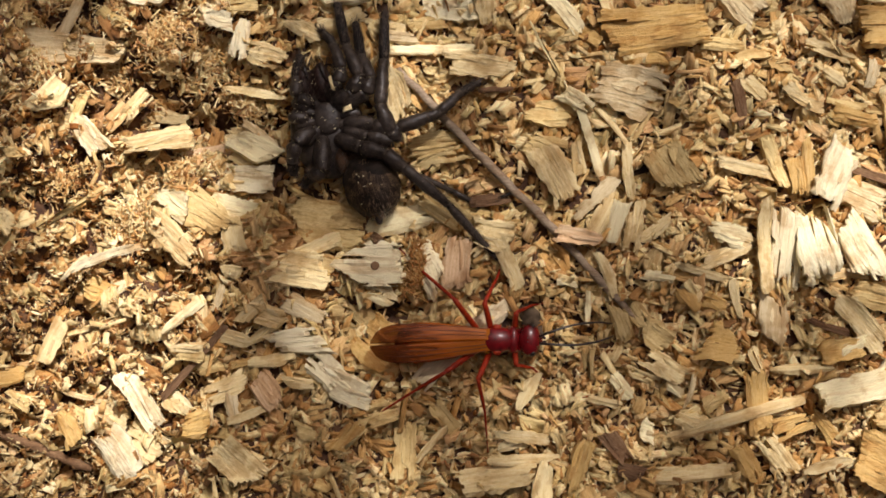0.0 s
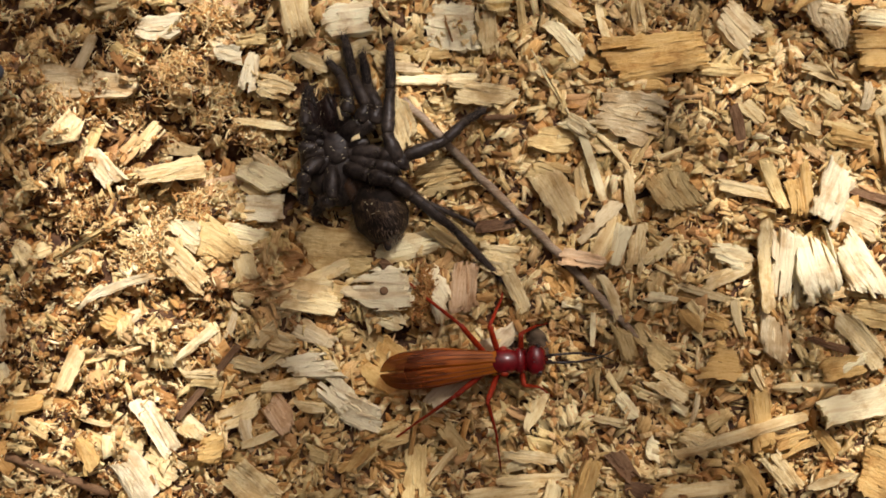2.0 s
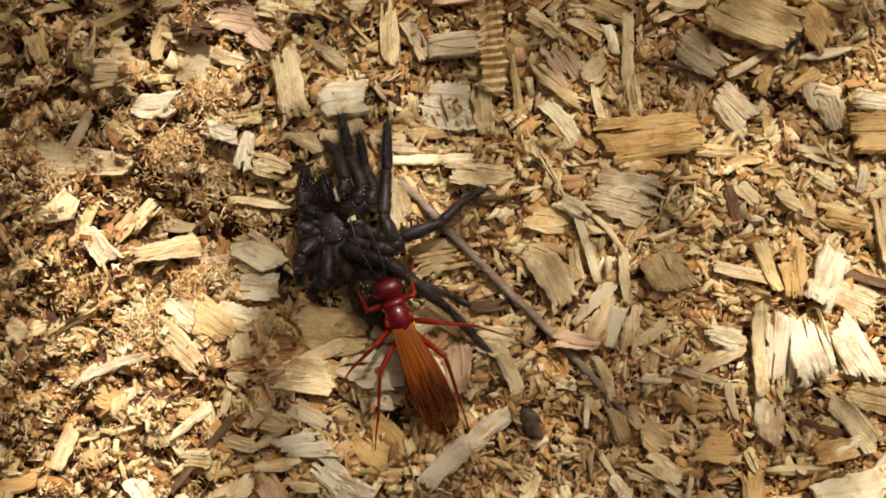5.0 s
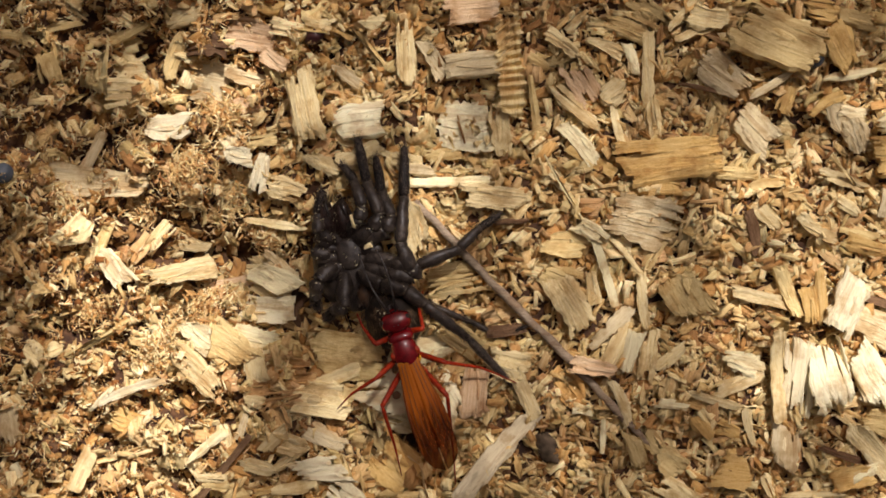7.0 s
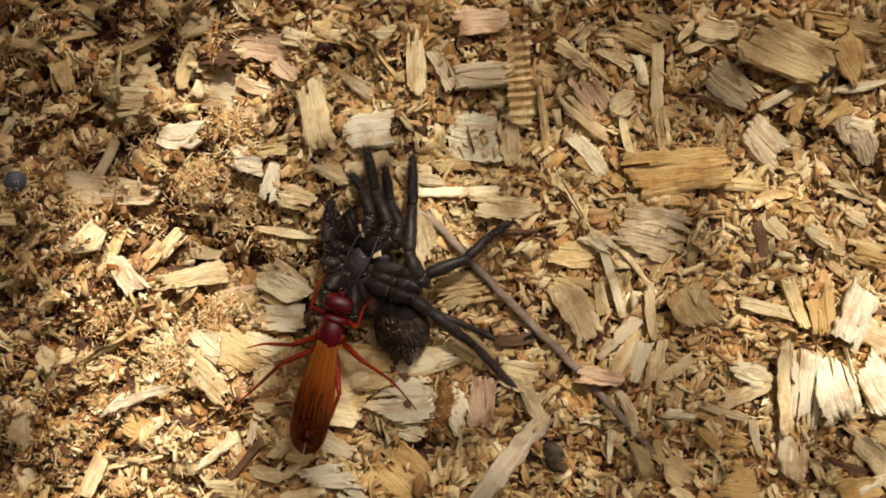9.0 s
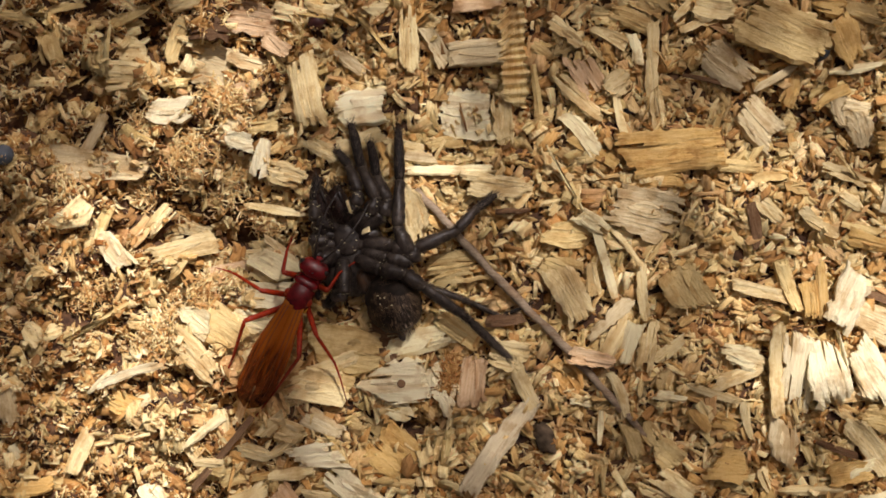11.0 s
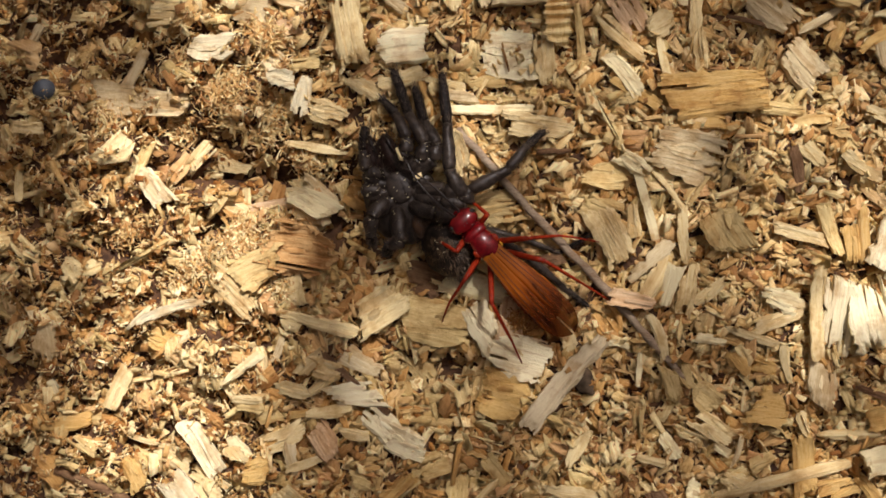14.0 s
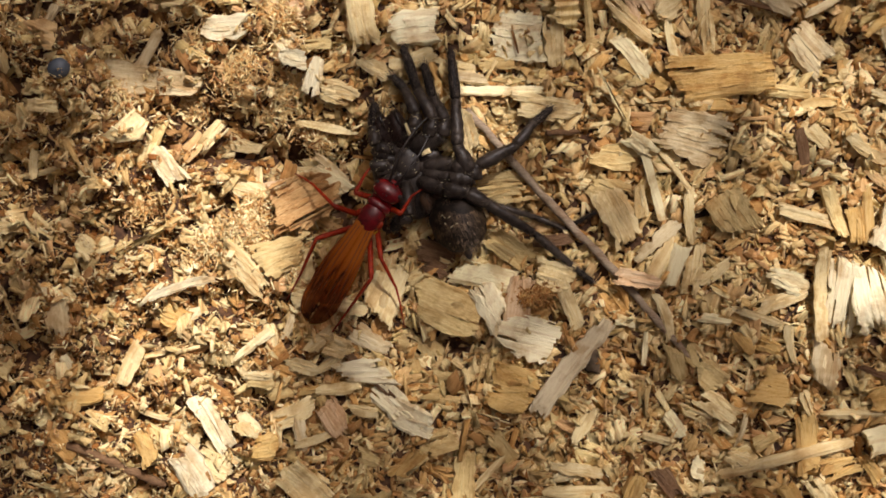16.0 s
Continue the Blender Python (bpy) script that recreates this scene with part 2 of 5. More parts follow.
def height(x, y):
    """The ground's height in millimetres at a place in millimetres."""
    h = 0.35 * np.sin(0.23 * x + 1.3 * np.sin(0.17 * y)) + 0.3 * np.sin(0.31 * y + 1.1 * np.sin(0.21 * x + 2))
    h = h + 0.18 * np.sin(0.83 * x + 2.0 * np.sin(0.6 * y)) * np.cos(0.77 * y)
    h = h + loosened(x, y) * (1.1 * clots(x, y) + 0.9 * np.sin(0.7 * x - 0.9 * y + 1.2 * np.sin(0.5 * y)) + 0.6 * np.sin(0.45 * x + 0.8 * y + 1.0))
    for cx, cy, sx, sy, deep in HOLLOWS:
        h = h - deep * np.exp(-((x - cx) / sx) ** 2 - ((y - cy) / sy) ** 2)
    return h * np.exp(-(np.maximum(np.hypot(x + 7, y - 15) - 75, 0) / 60) ** 2)


def mesh_of(name, verts, faces, material, grain=None, smooth=False):
    me = bpy.data.meshes.new(name)
    me.from_pydata([tuple(v) for v in np.asarray(verts) * MM], [], [tuple(f) for f in faces])
    if grain is not None:
        at = me.attributes.new("grain", "FLOAT_VECTOR", "POINT")
        at.data.foreach_set("vector", np.asarray(grain, np.float32).ravel())
    me.materials.append(material)
    if smooth:
        me.polygons.foreach_set("use_smooth", [True] * len(me.polygons))
    me.update()
    return me


def build_ground():
    near_x, near_y = np.arange(-80, 66, 0.8), np.arange(-42, 76, 0.8)
    far = np.array([100, 160, 300, 700, 2000, 6000, 25000.0])
    xs = np.concatenate([-80 - far[::-1], near_x, 66 + far])
    ys = np.concatenate([-42 - far[::-1], near_y, 76 + far])
    gx, gy = np.meshgrid(xs, ys)
    h = height(gx, gy)
    rng = np.random.default_rng(3)
    h = h + rng.normal(0, 0.12, h.shape)
    verts = np.stack([gx, gy, h], -1).reshape(-1, 3)
    n = len(xs)
    i = np.arange((len(ys) - 1) * n).reshape(-1, n)[:, :-1].ravel()
    faces = np.stack([i, i + 1, i + n + 1, i + n], 1)
    ob = new("ground", mesh_of("ground", verts, faces.tolist(), SOIL, smooth=True))
    return tagged(ob, "brown crumbly soil mixed with rotted sawdust", "ground", kind="structure")


build_ground()


# ---- wood ----
def ring_tube(points, radii, sides=10, flat=1.0):
    """A closed round body along a line of points: points and faces."""
    pts = [Vector(p) for p in points]
    verts, faces = [], []
    for i, p in enumerate(pts):
        way = (pts[min(i + 1, len(pts) - 1)] - pts[max(i - 1, 0)]).normalized()
        side = way.cross(Vector((0, 0, 1)))
        side = side.normalized() if side.length > 0.05 else Vector((0, 1, 0))
        up = side.cross(way).normalized()
        for k in range(sides):
            a = 2 * math.pi * k / sides
            verts.append(p + side * math.cos(a) * radii[i] + up * math.sin(a) * radii[i] * flat)
    for i in range(len(pts) - 1):
        for k in range(sides):
            r = (k + 1) % sides
            faces.append((i * sides + k, i * sides + r, (i + 1) * sides + r, (i + 1) * sides + k))
    faces.append(tuple(range(sides))[::-1])
    faces.append(tuple(range((len(pts) - 1) * sides, len(pts) * sides)))
    return verts, faces


def plate(rng, length, width, thick, nx, ny, jag, curl, wave=0.0, point=0.0, ridge=0.035, crisp=0.5, ends_to=(0.0, 0.0)):
    """A torn piece of wood as one closed slab: points, faces and grain, in millimetres. x runs along the fibres; ny strips
    of fibre lie side by side, each broken off at its own place."""
    cuts = np.cumsum(np.concatenate([[0], rng.uniform(0.5, 1.5, ny)]))
    cuts = cuts / cuts[-1] - 0.5
    v = np.stack([cuts[:-1], cuts[1:] - 0.02 / ny], 1).ravel()
    v[-1] = 0.5
    span = min(length, 2.0 * width)
    ends = []
    for side in (0, 1):
        lean, round_off = rng.normal(0, 0.34), rng.normal(0.25, 0.5)
        spike = rng.exponential(1.0, ny) ** 1.5 * jag * span * 0.07 + np.cumsum(rng.normal(0, 0.03, ny)) * span
        frayed = np.repeat(spike, 2) + rng.normal(0, 0.02 * jag, 2 * ny) * span
        ends.append(lean * v * width + round_off * v * v * width + ends_to[side] * np.abs(v) * 2 * width + frayed)
    left, right = -length / 2 + ends[0], length / 2 - ends[1]
    u = np.linspace(0, 1, nx + 1)
    x = left[None, :] + (right - left)[None, :] * u[:, None]
    taper = np.clip(1 - point * np.abs(2 * u - 1) ** 2.5 * rng.uniform(0.3, 1.0), 0.15, 1.3)
    if rng.random() < 0.5:
        taper = taper * (1 + rng.uniform(-0.22, 0.22) * (2 * u - 1))
    y = v[None, :] * (width * taper * (1 + rng.normal(0, 0.025, nx + 1)))[:, None] + (rng.normal(0, 0.035) * min(length, 4.0) * ((2 * u - 1) ** 2 - 0.4))[:, None]
    nick = np.minimum(rng.exponential(0.035, (2, nx + 1)) + np.cumsum(rng.normal(0, 0.012, (2, nx + 1)), 1), 0.16) * width * (0.6 + jag)
    y[:, 0] += nick[0]
    y[:, -1] -= nick[1]
    bow = curl * 0.10 * length * ((2 * u - 1) ** 2 - 0.3)[:, None] + wave * 0.25 * width * (4 * v * v - 0.3)[None, :]
    twist = rng.normal(0, 0.10) * (2 * u - 1)[:, None] * v[None, :] * width
    relief = np.repeat(rng.normal(0, ridge * 1.3, (1, ny)), 2, 1) * thick + rng.normal(0, ridge * 0.4, (nx + 1, 2 * ny)) * thick
    thin = np.ones((nx + 1, 2 * ny))
    thin[0], thin[-1] = rng.uniform(crisp, 1.0, 2 * ny), rng.uniform(crisp, 1.0, 2 * ny)
    thin[:, 0] *= rng.uniform(crisp, 1.0)
    thin[:, -1] *= rng.uniform(crisp, 1.0)
    low = bow + twist
    top = low + thick * thin + relief
    verts = np.concatenate([np.stack([x, y, top], -1).reshape(-1, 3), np.stack([x, y, low], -1).reshape(-1, 3)])
    m = 2 * ny
    off = (nx + 1) * m
    a = (np.arange(nx)[:, None] * m + np.arange(m - 1)[None, :]).ravel()
    faces = [np.stack([a, a + m, a + m + 1, a + 1], 1), np.stack([a, a + 1, a + m + 1, a + m], 1) + off]
    rim = [k * m for k in range(nx)] + [nx * m + k for k in range(m - 1)] + [k * m + m - 1 for k in range(nx, 0, -1)] + [k for k in range(m - 1, 0, -1)]
    rim = np.array(rim)
    nxt = np.roll(rim, -1)
    faces.append(np.stack([rim, rim + off, nxt + off, nxt], 1))
    return verts, np.concatenate(faces), verts + rng.uniform(-200, 200, 3)


chip_count = [0]


def wood_chip(x, y, length, width, turn, tone, lift, name="wood_chip", label="", curl=None, tilt=1.0, ragged=None, ends_to=(0.0, 0.0)):
    chip_count[0] += 1
    rng = np.random.default_rng(chip_count[0])
    slim = width < 0.24 * length and width < 1.3
    count = int(np.clip(width / 0.30, 2, 13))
    jag = 0.35 if slim else (rng.uniform(0.1, 0.4) if rng.random() < 0.6 else rng.uniform(0.6, 1.2))
    if ragged is not None:
        jag = ragged * 1.4
    thick = 0.30 + 0.20 * min(width, 2.5) * rng.uniform(0.6, 1.2)
    bend = rng.uniform(-0.6, 0.9) if curl is None else curl
    v, f, g = plate(rng, length * 1.06, width * 1.06, thick, int(np.clip(length / 0.5, 4, 14)), count, jag, bend, rng.uniform(-0.4, 0.6),
                    rng.uniform(0.1, 0.6) if slim else max(0.0, rng.uniform(-0.3, 0.3)), 0.03, ends_to=ends_to)
    loose = []
    if not slim:
        # splinters that stand up from its face, along the grain
        for _ in range(int(rng.integers(0, 3))):
            sv, sf, sg = plate(rng, length * rng.uniform(0.3, 0.7), width * rng.uniform(0.10, 0.3), thick * 0.35, 4, 2, 0.7, rng.uniform(-0.2, 0.4), 0.0, rng.uniform(0.2, 0.8))
            a, dx, dy = rng.normal(0, 0.10), rng.uniform(-0.18, 0.18) * length, rng.uniform(-0.34, 0.34) * width
            moved = np.stack([sv[:, 0] * math.cos(a) - sv[:, 1] * math.sin(a) + dx, sv[:, 0] * math.sin(a) + sv[:, 1] * math.cos(a) + dy,
                              sv[:, 2] + thick * 0.8 + bend * 0.10 * length * ((2 * dx / length) ** 2 - 0.3)], -1)
            loose.append((moved, sf, sg))
    ob = new(name, mesh_of(name, v, f.tolist(), tone, g))
    for sv, sf, sg in loose:
        splinter = new("splinter", mesh_of("splinter", sv, sf.tolist(), tone, sg))
        splinter.parent = ob
    ob.matrix_world = pose(x * MM, y * MM, (float(height(np.float64(x), np.float64(y))) + lift + 0.25) * MM,
                           rng.normal(0, 6) * tilt, rng.normal(0, 4) * tilt, turn)
    form = "sliver" if slim else ("long split chip" if length > 1.9 * width else "broad torn chip")
    tagged(ob, label or f"{TONE_WORDS[tone.name]} {form} of wood lying on sawdust", "wood chip", "wood chips on the ground")
    return ob


def scatter(name, label, material, seed, amount, sizes, widths, thick, box, lift, tilt, bank, keep=None, long=2):
    """Many small pieces, laid at random on the ground, as one mesh."""
    rng = np.random.default_rng(seed)
    shapes = [plate(rng, 1.0, w, thick * rng.uniform(0.7, 1.3), long, bank, 1.1, rng.uniform(-0.8, 1.0), rng.uniform(-0.3, 0.6), rng.uniform(-0.3, 0.4), 0.08, 0.75) for w in np.linspace(*widths, 30)]
    n, m = len(shapes[0][0]), len(shapes[0][1])
    x, y = rng.uniform(box[0], box[1], amount), rng.uniform(box[2], box[3], amount)
    if keep is not None:
        ok = keep(x, y, rng)
        x, y = x[ok], y[ok]
        amount = len(x)
    size = sizes[0] * (sizes[1] / sizes[0]) ** (rng.random(amount) ** 1.6)
    turn, rx, ry = rng.uniform(0, 2 * np.pi, amount), rng.normal(0, tilt, amount), rng.normal(0, tilt, amount)
    z = height(x, y) + rng.uniform(*lift, amount)
    pick = rng.integers(0, len(shapes), amount)
    local = np.stack([s[0] for s in shapes])[pick] * size[:, None, None]
    local[:, :, 2] = local[:, :, 2] / np.sqrt(size)[:, None]
    grain = local + rng.uniform(-300, 300, (amount, 1, 3))
    cx, sx, cy, sy, cz, sz = np.cos(rx), np.sin(rx), np.cos(ry), np.sin(ry), np.cos(turn), np.sin(turn)
    px, py, pz = local[:, :, 0], local[:, :, 1], local[:, :, 2]
    py, pz = py * cx[:, None] - pz * sx[:, None], py * sx[:, None] + pz * cx[:, None]
    px, pz = px * cy[:, None] + pz * sy[:, None], -px * sy[:, None] + pz * cy[:, None]
    px, py = px * cz[:, None] - py * sz[:, None], px * sz[:, None] + py * cz[:, None]
    verts = np.stack([px + x[:, None], py + y[:, None], pz + z[:, None]], -1).reshape(-1, 3)
    faces = (np.stack([s[1] for s in shapes])[pick] + (np.arange(amount) * n)[:, None, None]).reshape(-1, 4)
    me = bpy.data.meshes.new(name)
    me.vertices.add(len(verts)), me.loops.add(faces.size), me.polygons.add(len(faces))
    me.vertices.foreach_set("co", (verts * MM).ravel())
    me.loops.foreach_set("vertex_index", faces.ravel())
    me.polygons.foreach_set("loop_start", np.arange(len(faces)) * 4)
    at = me.attributes.new("grain", "FLOAT_VECTOR", "POINT")
    at.data.foreach_set("vector", grain.reshape(-1, 3).astype(np.float32).ravel())
    me.materials.append(material)
    me.update(calc_edges=True)
    me.validate()
    return tagged(new(name, me), label, "wood litter", kind="stuff")


NEAR = (-66, 52, -28, 58)


def crumbly(x, y, rng):
    """More crumbs over the loose bank and the dug hollow."""
    bare = np.clip((-0.9 - height(x, y)) / 1.5, 0, 0.6)
    return rng.random(len(x)) < np.clip(0.24 + 0.9 * loosened(x, y), 0, 1) * (1 - bare)


def fluffy(x, y, rng):
    bare = np.clip((-0.9 - height(x, y)) / 1.5, 0, 0.7)
    return rng.random(len(x)) < np.clip(0.10 + 0.9 * loosened(x, y), 0, 1) * (1 - bare) * np.clip(0.7 + 0.9 * clots(x, y), 0.12, 1)


def flaky(x, y, rng):
    bare = np.clip((-1.0 - height(x, y)) / 1.5, 0, 0.7)
    return rng.random(len(x)) < np.clip(1.0 - 0.6 * loosened(x, y), 0, 1) * (1 - bare)


scatter("sawdust", "fine brown sawdust and rotted wood crumbs", DUST, 13, 46000, (0.25, 1.2), (0.35, 0.85), 0.30, NEAR, (-0.3, 0.45), 0.5, 1, crumbly)
scatter("wood_fibres", "fluffy torn wood fibres heaped in the loose bank", CREAM, 15, 52000, (0.4, 1.5), (0.08, 0.2), 0.08, NEAR, (-0.2, 1.3), 0.9, 1, fluffy, 1)
scatter("wood_litter", "layer of straw and tan wood flakes on soil", LITTER, 11, 30000, (0.6, 2.6), (0.25, 0.8), 0.075, NEAR, (-0.6, 0.6), 0.55, 1, flaky, 2)
scatter("wood_splinters", "narrow pale splinters scattered over the litter", SHARD, 12, 6000, (1.2, 3.8), (0.14, 0.36), 0.09, NEAR, (-0.3, 0.8), 0.30, 1, flaky)
scatter("wood_flakes", "loose torn flakes of straw, tan and golden wood", SHARD, 14, 4300, (1.6, 4.0), (0.32, 0.8), 0.075, NEAR, (-0.2, 0.7), 0.28, 4, flaky)
scatter("wood_shards", "small pale angular shards of wood lying over the chips", SHARD, 16, 6500, (0.8, 2.8), (0.28, 0.75), 0.075, NEAR, (0.2, 1.1), 0.5, 3, flaky)


def bank_only(x, y, rng):
    return rng.random(len(x)) < 0.9 * loosened(x, y) * (1 - np.clip((-1.0 - height(x, y)) / 1.2, 0, 0.85)) * np.clip(0.7 + 0.9 * clots(x, y), 0.12, 1)


scatter("pale_crumbs", "pale cream crumbs of torn wood heaped on the loose bank", CREAM, 17, 12000, (0.4, 2.2), (0.3, 0.8), 0.10, NEAR, (0.1, 1.2), 0.7, 2, bank_only, 2)
scatter("wood_fluff", "finest torn fibres and dust clinging to the loose bank", CREAM, 19, 64000, (0.2, 0.8), (0.14, 0.45), 0.10, NEAR, (-0.2, 1.5), 1.0, 1, bank_only, 1)


def around(x, y, rng):
    """Only outside the close ground, thinning out with distance."""
    outside = (x < NEAR[0]) | (x > NEAR[1]) | (y < NEAR[2]) | (y > NEAR[3])
    return outside & (rng.random(len(x)) < np.exp(-(np.hypot(x + 7, y - 15) / 330) ** 2))


scatter("strewn_chips", "straw and tan wood chips strewn over the ground around", SHARD, 18, 26000, (3.0, 9.0), (0.25, 0.7), 0.08, (-520, 500, -500, 520), (-0.1, 1.5), 0.2, 2, around)


def twig(points, radius, material, name="twig", label="thin grey-brown twig lying on wood chips"):
    rng = np.random.default_rng(int(abs(points[0][0]) * 10))
    pts = []
    for a, b in zip(points, points[1:]):
        for s in range(8):
            f = s / 8
            pts.append([a[k] * (1 - f) + b[k] * f + rng.normal(0, 0.05) for k in range(3)])
    pts.append(list(points[-1]))
    base = Vector(points[0])
    v, f = ring_tube([Vector(p) - base for p in pts], [radius * rng.uniform(0.85, 1.12) for _ in pts[:-2]] + [radius * 0.85, radius * 0.5], 8)
    ob = new(name, mesh_of(name, v, f, material, [(q.x, q.y, q.z) for q in v], smooth=True))
    ob.matrix_world = pose(base.x * MM, base.y * MM, base.z * MM)
    return tagged(ob, label, "twig")


twig([(-7.2, 25.1, 1.2), (-0.0, 17.6, 1.9), (7.8, 10.1, 1.4), (15.6, 1.9, 0.6)], 0.40, BARK)
twig([(-44.4, -9.0, 1.2), (-39.5, -10.7, 1.5), (-34.7, -12.6, 1.0)], 0.45, B, label="thin dark brown twig among wood chips")
twig([(0.4, 23.2, 1.6), (3.6, 23.4, 1.6)], 0.28, B, label="thin dark brown twig among wood chips")
wood_chip(17.1, 29.3, 9.0, 4.1, 7, O, 1.0, ragged=0.12)
wood_chip(15.5, 26.6, 4.9, 1.6, 3, O, 0.2)
wood_chip(24.8, 32.3, 4.0, 3.4, -46, G, 0.8, ragged=0.08)
wood_chip(38.6, 29.8, 5.3, 3.8, 4, O, 0.9, ragged=0.12)
wood_chip(39.0, 32.7, 5.7, 2.1, -6, W, 1.2)
wood_chip(8.2, 30.8, 5.2, 1.5, -48, W, 0.6)
wood_chip(9.3, 29.2, 4.6, 1.1, -28, O, 0.3)
wood_chip(11.8, 32.5, 5.4, 0.8, -76, P, 0.9)
wood_chip(15.2, 33.3, 3.9, 1.4, -82, P, 0.5)
wood_chip(14.3, 23.8, 6.1, 4.1, -13, G, 0.5)
wood_chip(10.7, 19.0, 7.2, 0.8, -72, W, 1.2)
wood_chip(9.5, 22.4, 2.9, 1.6, -32, W, 1.2)
wood_chip(14.5, 16.0, 5.4, 1.0, -85, P, 0.9)
wood_chip(12.8, 20.2, 4.6, 0.5, -50, P, 1.1)
wood_chip(15.7, 21.0, 5.3, 1.4, 52, T, 0.7)
wood_chip(7.5, 15.8, 5.4, 2.8, -60, P, 0.9)
wood_chip(6.6, 18.0, 2.9, 2.6, -20, T, 0.4)
wood_chip(18.4, 16.6, 4.4, 3.7, -56, T, 0.9, ragged=0.12)
wood_chip(11.9, 11.4, 5.2, 1.5, 62, P, 0.6)
wood_chip(13.4, 11.2, 3.9, 1.3, 74, W, 0.9)
wood_chip(15.0, 10.9, 4.6, 1.7, 83, P, 0.7)
wood_chip(17.2, 10.6, 3.1, 1.2, 40, P, 0.5)
wood_chip(11.6, 13.5, 5.3, 1.3, 43, G, 0.8)
wood_chip(33.2, 15.8, 4.7, 3.0, 68, BLEACHED, 1.7, ragged=0.3)
wood_chip(36.2, 13.9, 4.9, 3.4, -22, G, 0.5)
wood_chip(30.7, 22.8, 4.1, 1.1, -34, P, 0.9)
wood_chip(33.1, 27.6, 4.5, 1.2, -20, P, 0.8)
wood_chip(34.6, 22.6, 3.5, 0.7, -11, T, 0.5)
wood_chip(35.4, 21.4, 4.1, 1.4, -14, O, 0.6)
wood_chip(39.4, 20.6, 5.8, 2.5, -78, P, 0.8)
wood_chip(39.8, 24.6, 4.6, 1.1, 25, P, 0.8)
wood_chip(37.0, 25.4, 2.7, 1.1, 75, G, 0.7)
wood_chip(25.3, 16.5, 4.6, 1.2, -12, P, 0.7)
wood_chip(24.8, 22.6, 4.1, 1.0, 102, B, 0.5)
wood_chip(28.1, 16.9, 5.0, 1.4, -66, T, 0.6)
wood_chip(30.1, 15.7, 3.5, 1.5, -81, O, 0.8)
wood_chip(31.2, 16.6, 5.1, 1.0, -84, O, 0.7)
wood_chip(38.1, 15.7, 6.3, 0.8, -16, B, 0.9)
wood_chip(26.0, 24.1, 3.1, 1.6, -37, P, 0.6)
wood_chip(25.9, 27.0, 3.8, 1.2, 14, T, 0.4)
wood_chip(28.7, 26.3, 2.5, 1.4, -19, T, 0.5)
wood_chip(33.6, 25.1, 2.7, 1.2, -33, P, 0.7)
wood_chip(33.8, 34.0, 2.2, 1.3, -12, G, 0.6)
wood_chip(34.3, 31.8, 3.0, 2.3, -73, G, 0.6)
wood_chip(23.0, 28.1, 4.0, 1.2, -3, T, 0.3)
wood_chip(6.5, 27.0, 2.9, 1.1, -35, P, 0.4)
wood_chip(7.6, 25.1, 2.1, 1.8, -110, T, 0.4)
wood_chip(6.8, 21.2, 4.2, 2.7, -7, T, 0.3)
wood_chip(9.7, 17.1, 3.0, 1.2, 100, P, 0.6)
wood_chip(27.0, 9.2, 8.2, 1.4, -88, P, 1.7, ragged=0.5)
wood_chip(29.0, 8.8, 7.6, 3.0, -94, BLEACHED, 1.3, ragged=0.5)
wood_chip(31.9, 9.1, 6.4, 4.2, -76, BLEACHED, 1.9, ragged=0.5)
wood_chip(36.0, 8.5, 5.9, 3.3, -63, BLEACHED, 1.2, ragged=0.35)
wood_chip(23.6, 8.4, 4.3, 1.4, 23, P, 0.7)
wood_chip(24.0, 10.2, 3.8, 2.3, -14, W, 0.8)
wood_chip(21.3, 6.7, 5.0, 0.8, -16, P, 0.9)
wood_chip(17.4, 6.2, 2.9, 0.9, -6, W, 0.6)
wood_chip(24.5, 4.3, 3.7, 0.8, -77, P, 0.8)
wood_chip(27.8, 2.6, 4.1, 2.8, -94, G, 0.7)
wood_chip(36.0, 2.4, 5.7, 2.2, -50, P, 1.0)
wood_chip(38.6, 4.5, 5.9, 2.5, -14, T, 0.7)
wood_chip(40.7, 8.7, 4.6, 1.6, -87, W, 0.9)
wood_chip(33.0, 1.8, 3.9, 0.7, -18, B, 0.6)
wood_chip(23.1, 0.2, 3.6, 3.6, -6, O, 0.8, ragged=0.1)
wood_chip(17.2, 0.9, 2.8, 2.4, -36, T, 0.5)
wood_chip(18.0, -2.2, 3.9, 2.2, -30, P, 0.7)
wood_chip(19.0, -4.2, 1.8, 0.8, -29, W, 0.8)
wood_chip(34.1, -0.3, 3.9, 2.2, 10, O, 0.7)
wood_chip(35.2, 0.1, 2.5, 1.2, 25, W, 1.1)
wood_chip(30.7, -2.1, 5.7, 1.0, 3, P, 0.8)
wood_chip(35.6, -4.0, 6.8, 2.5, 14, W, 1.3, ragged=0.15)
wood_chip(24.7, -6.8, 14.7, 1.1, 17, P, 1.1)
wood_chip(26.8, -5.2, 5.5, 2.2, -83, O, 0.7)
wood_chip(30.0, -7.3, 4.0, 2.2, 19, O, 0.6)
wood_chip(38.8, -11.0, 5.2, 4.6, -25, O, 0.7, ragged=0.1)
wood_chip(25.8, -10.8, 3.5, 2.0, -60, O, 0.9)
wood_chip(28.7, -10.6, 3.8, 2.2, -53, P, 0.8)
wood_chip(32.9, -11.0, 4.7, 1.1, 16, P, 0.9)
wood_chip(20.6, -7.3, 2.9, 2.0, -24, P, 0.6)
wood_chip(16.4, -8.1, 1.8, 2.2, -20, W, 0.7)
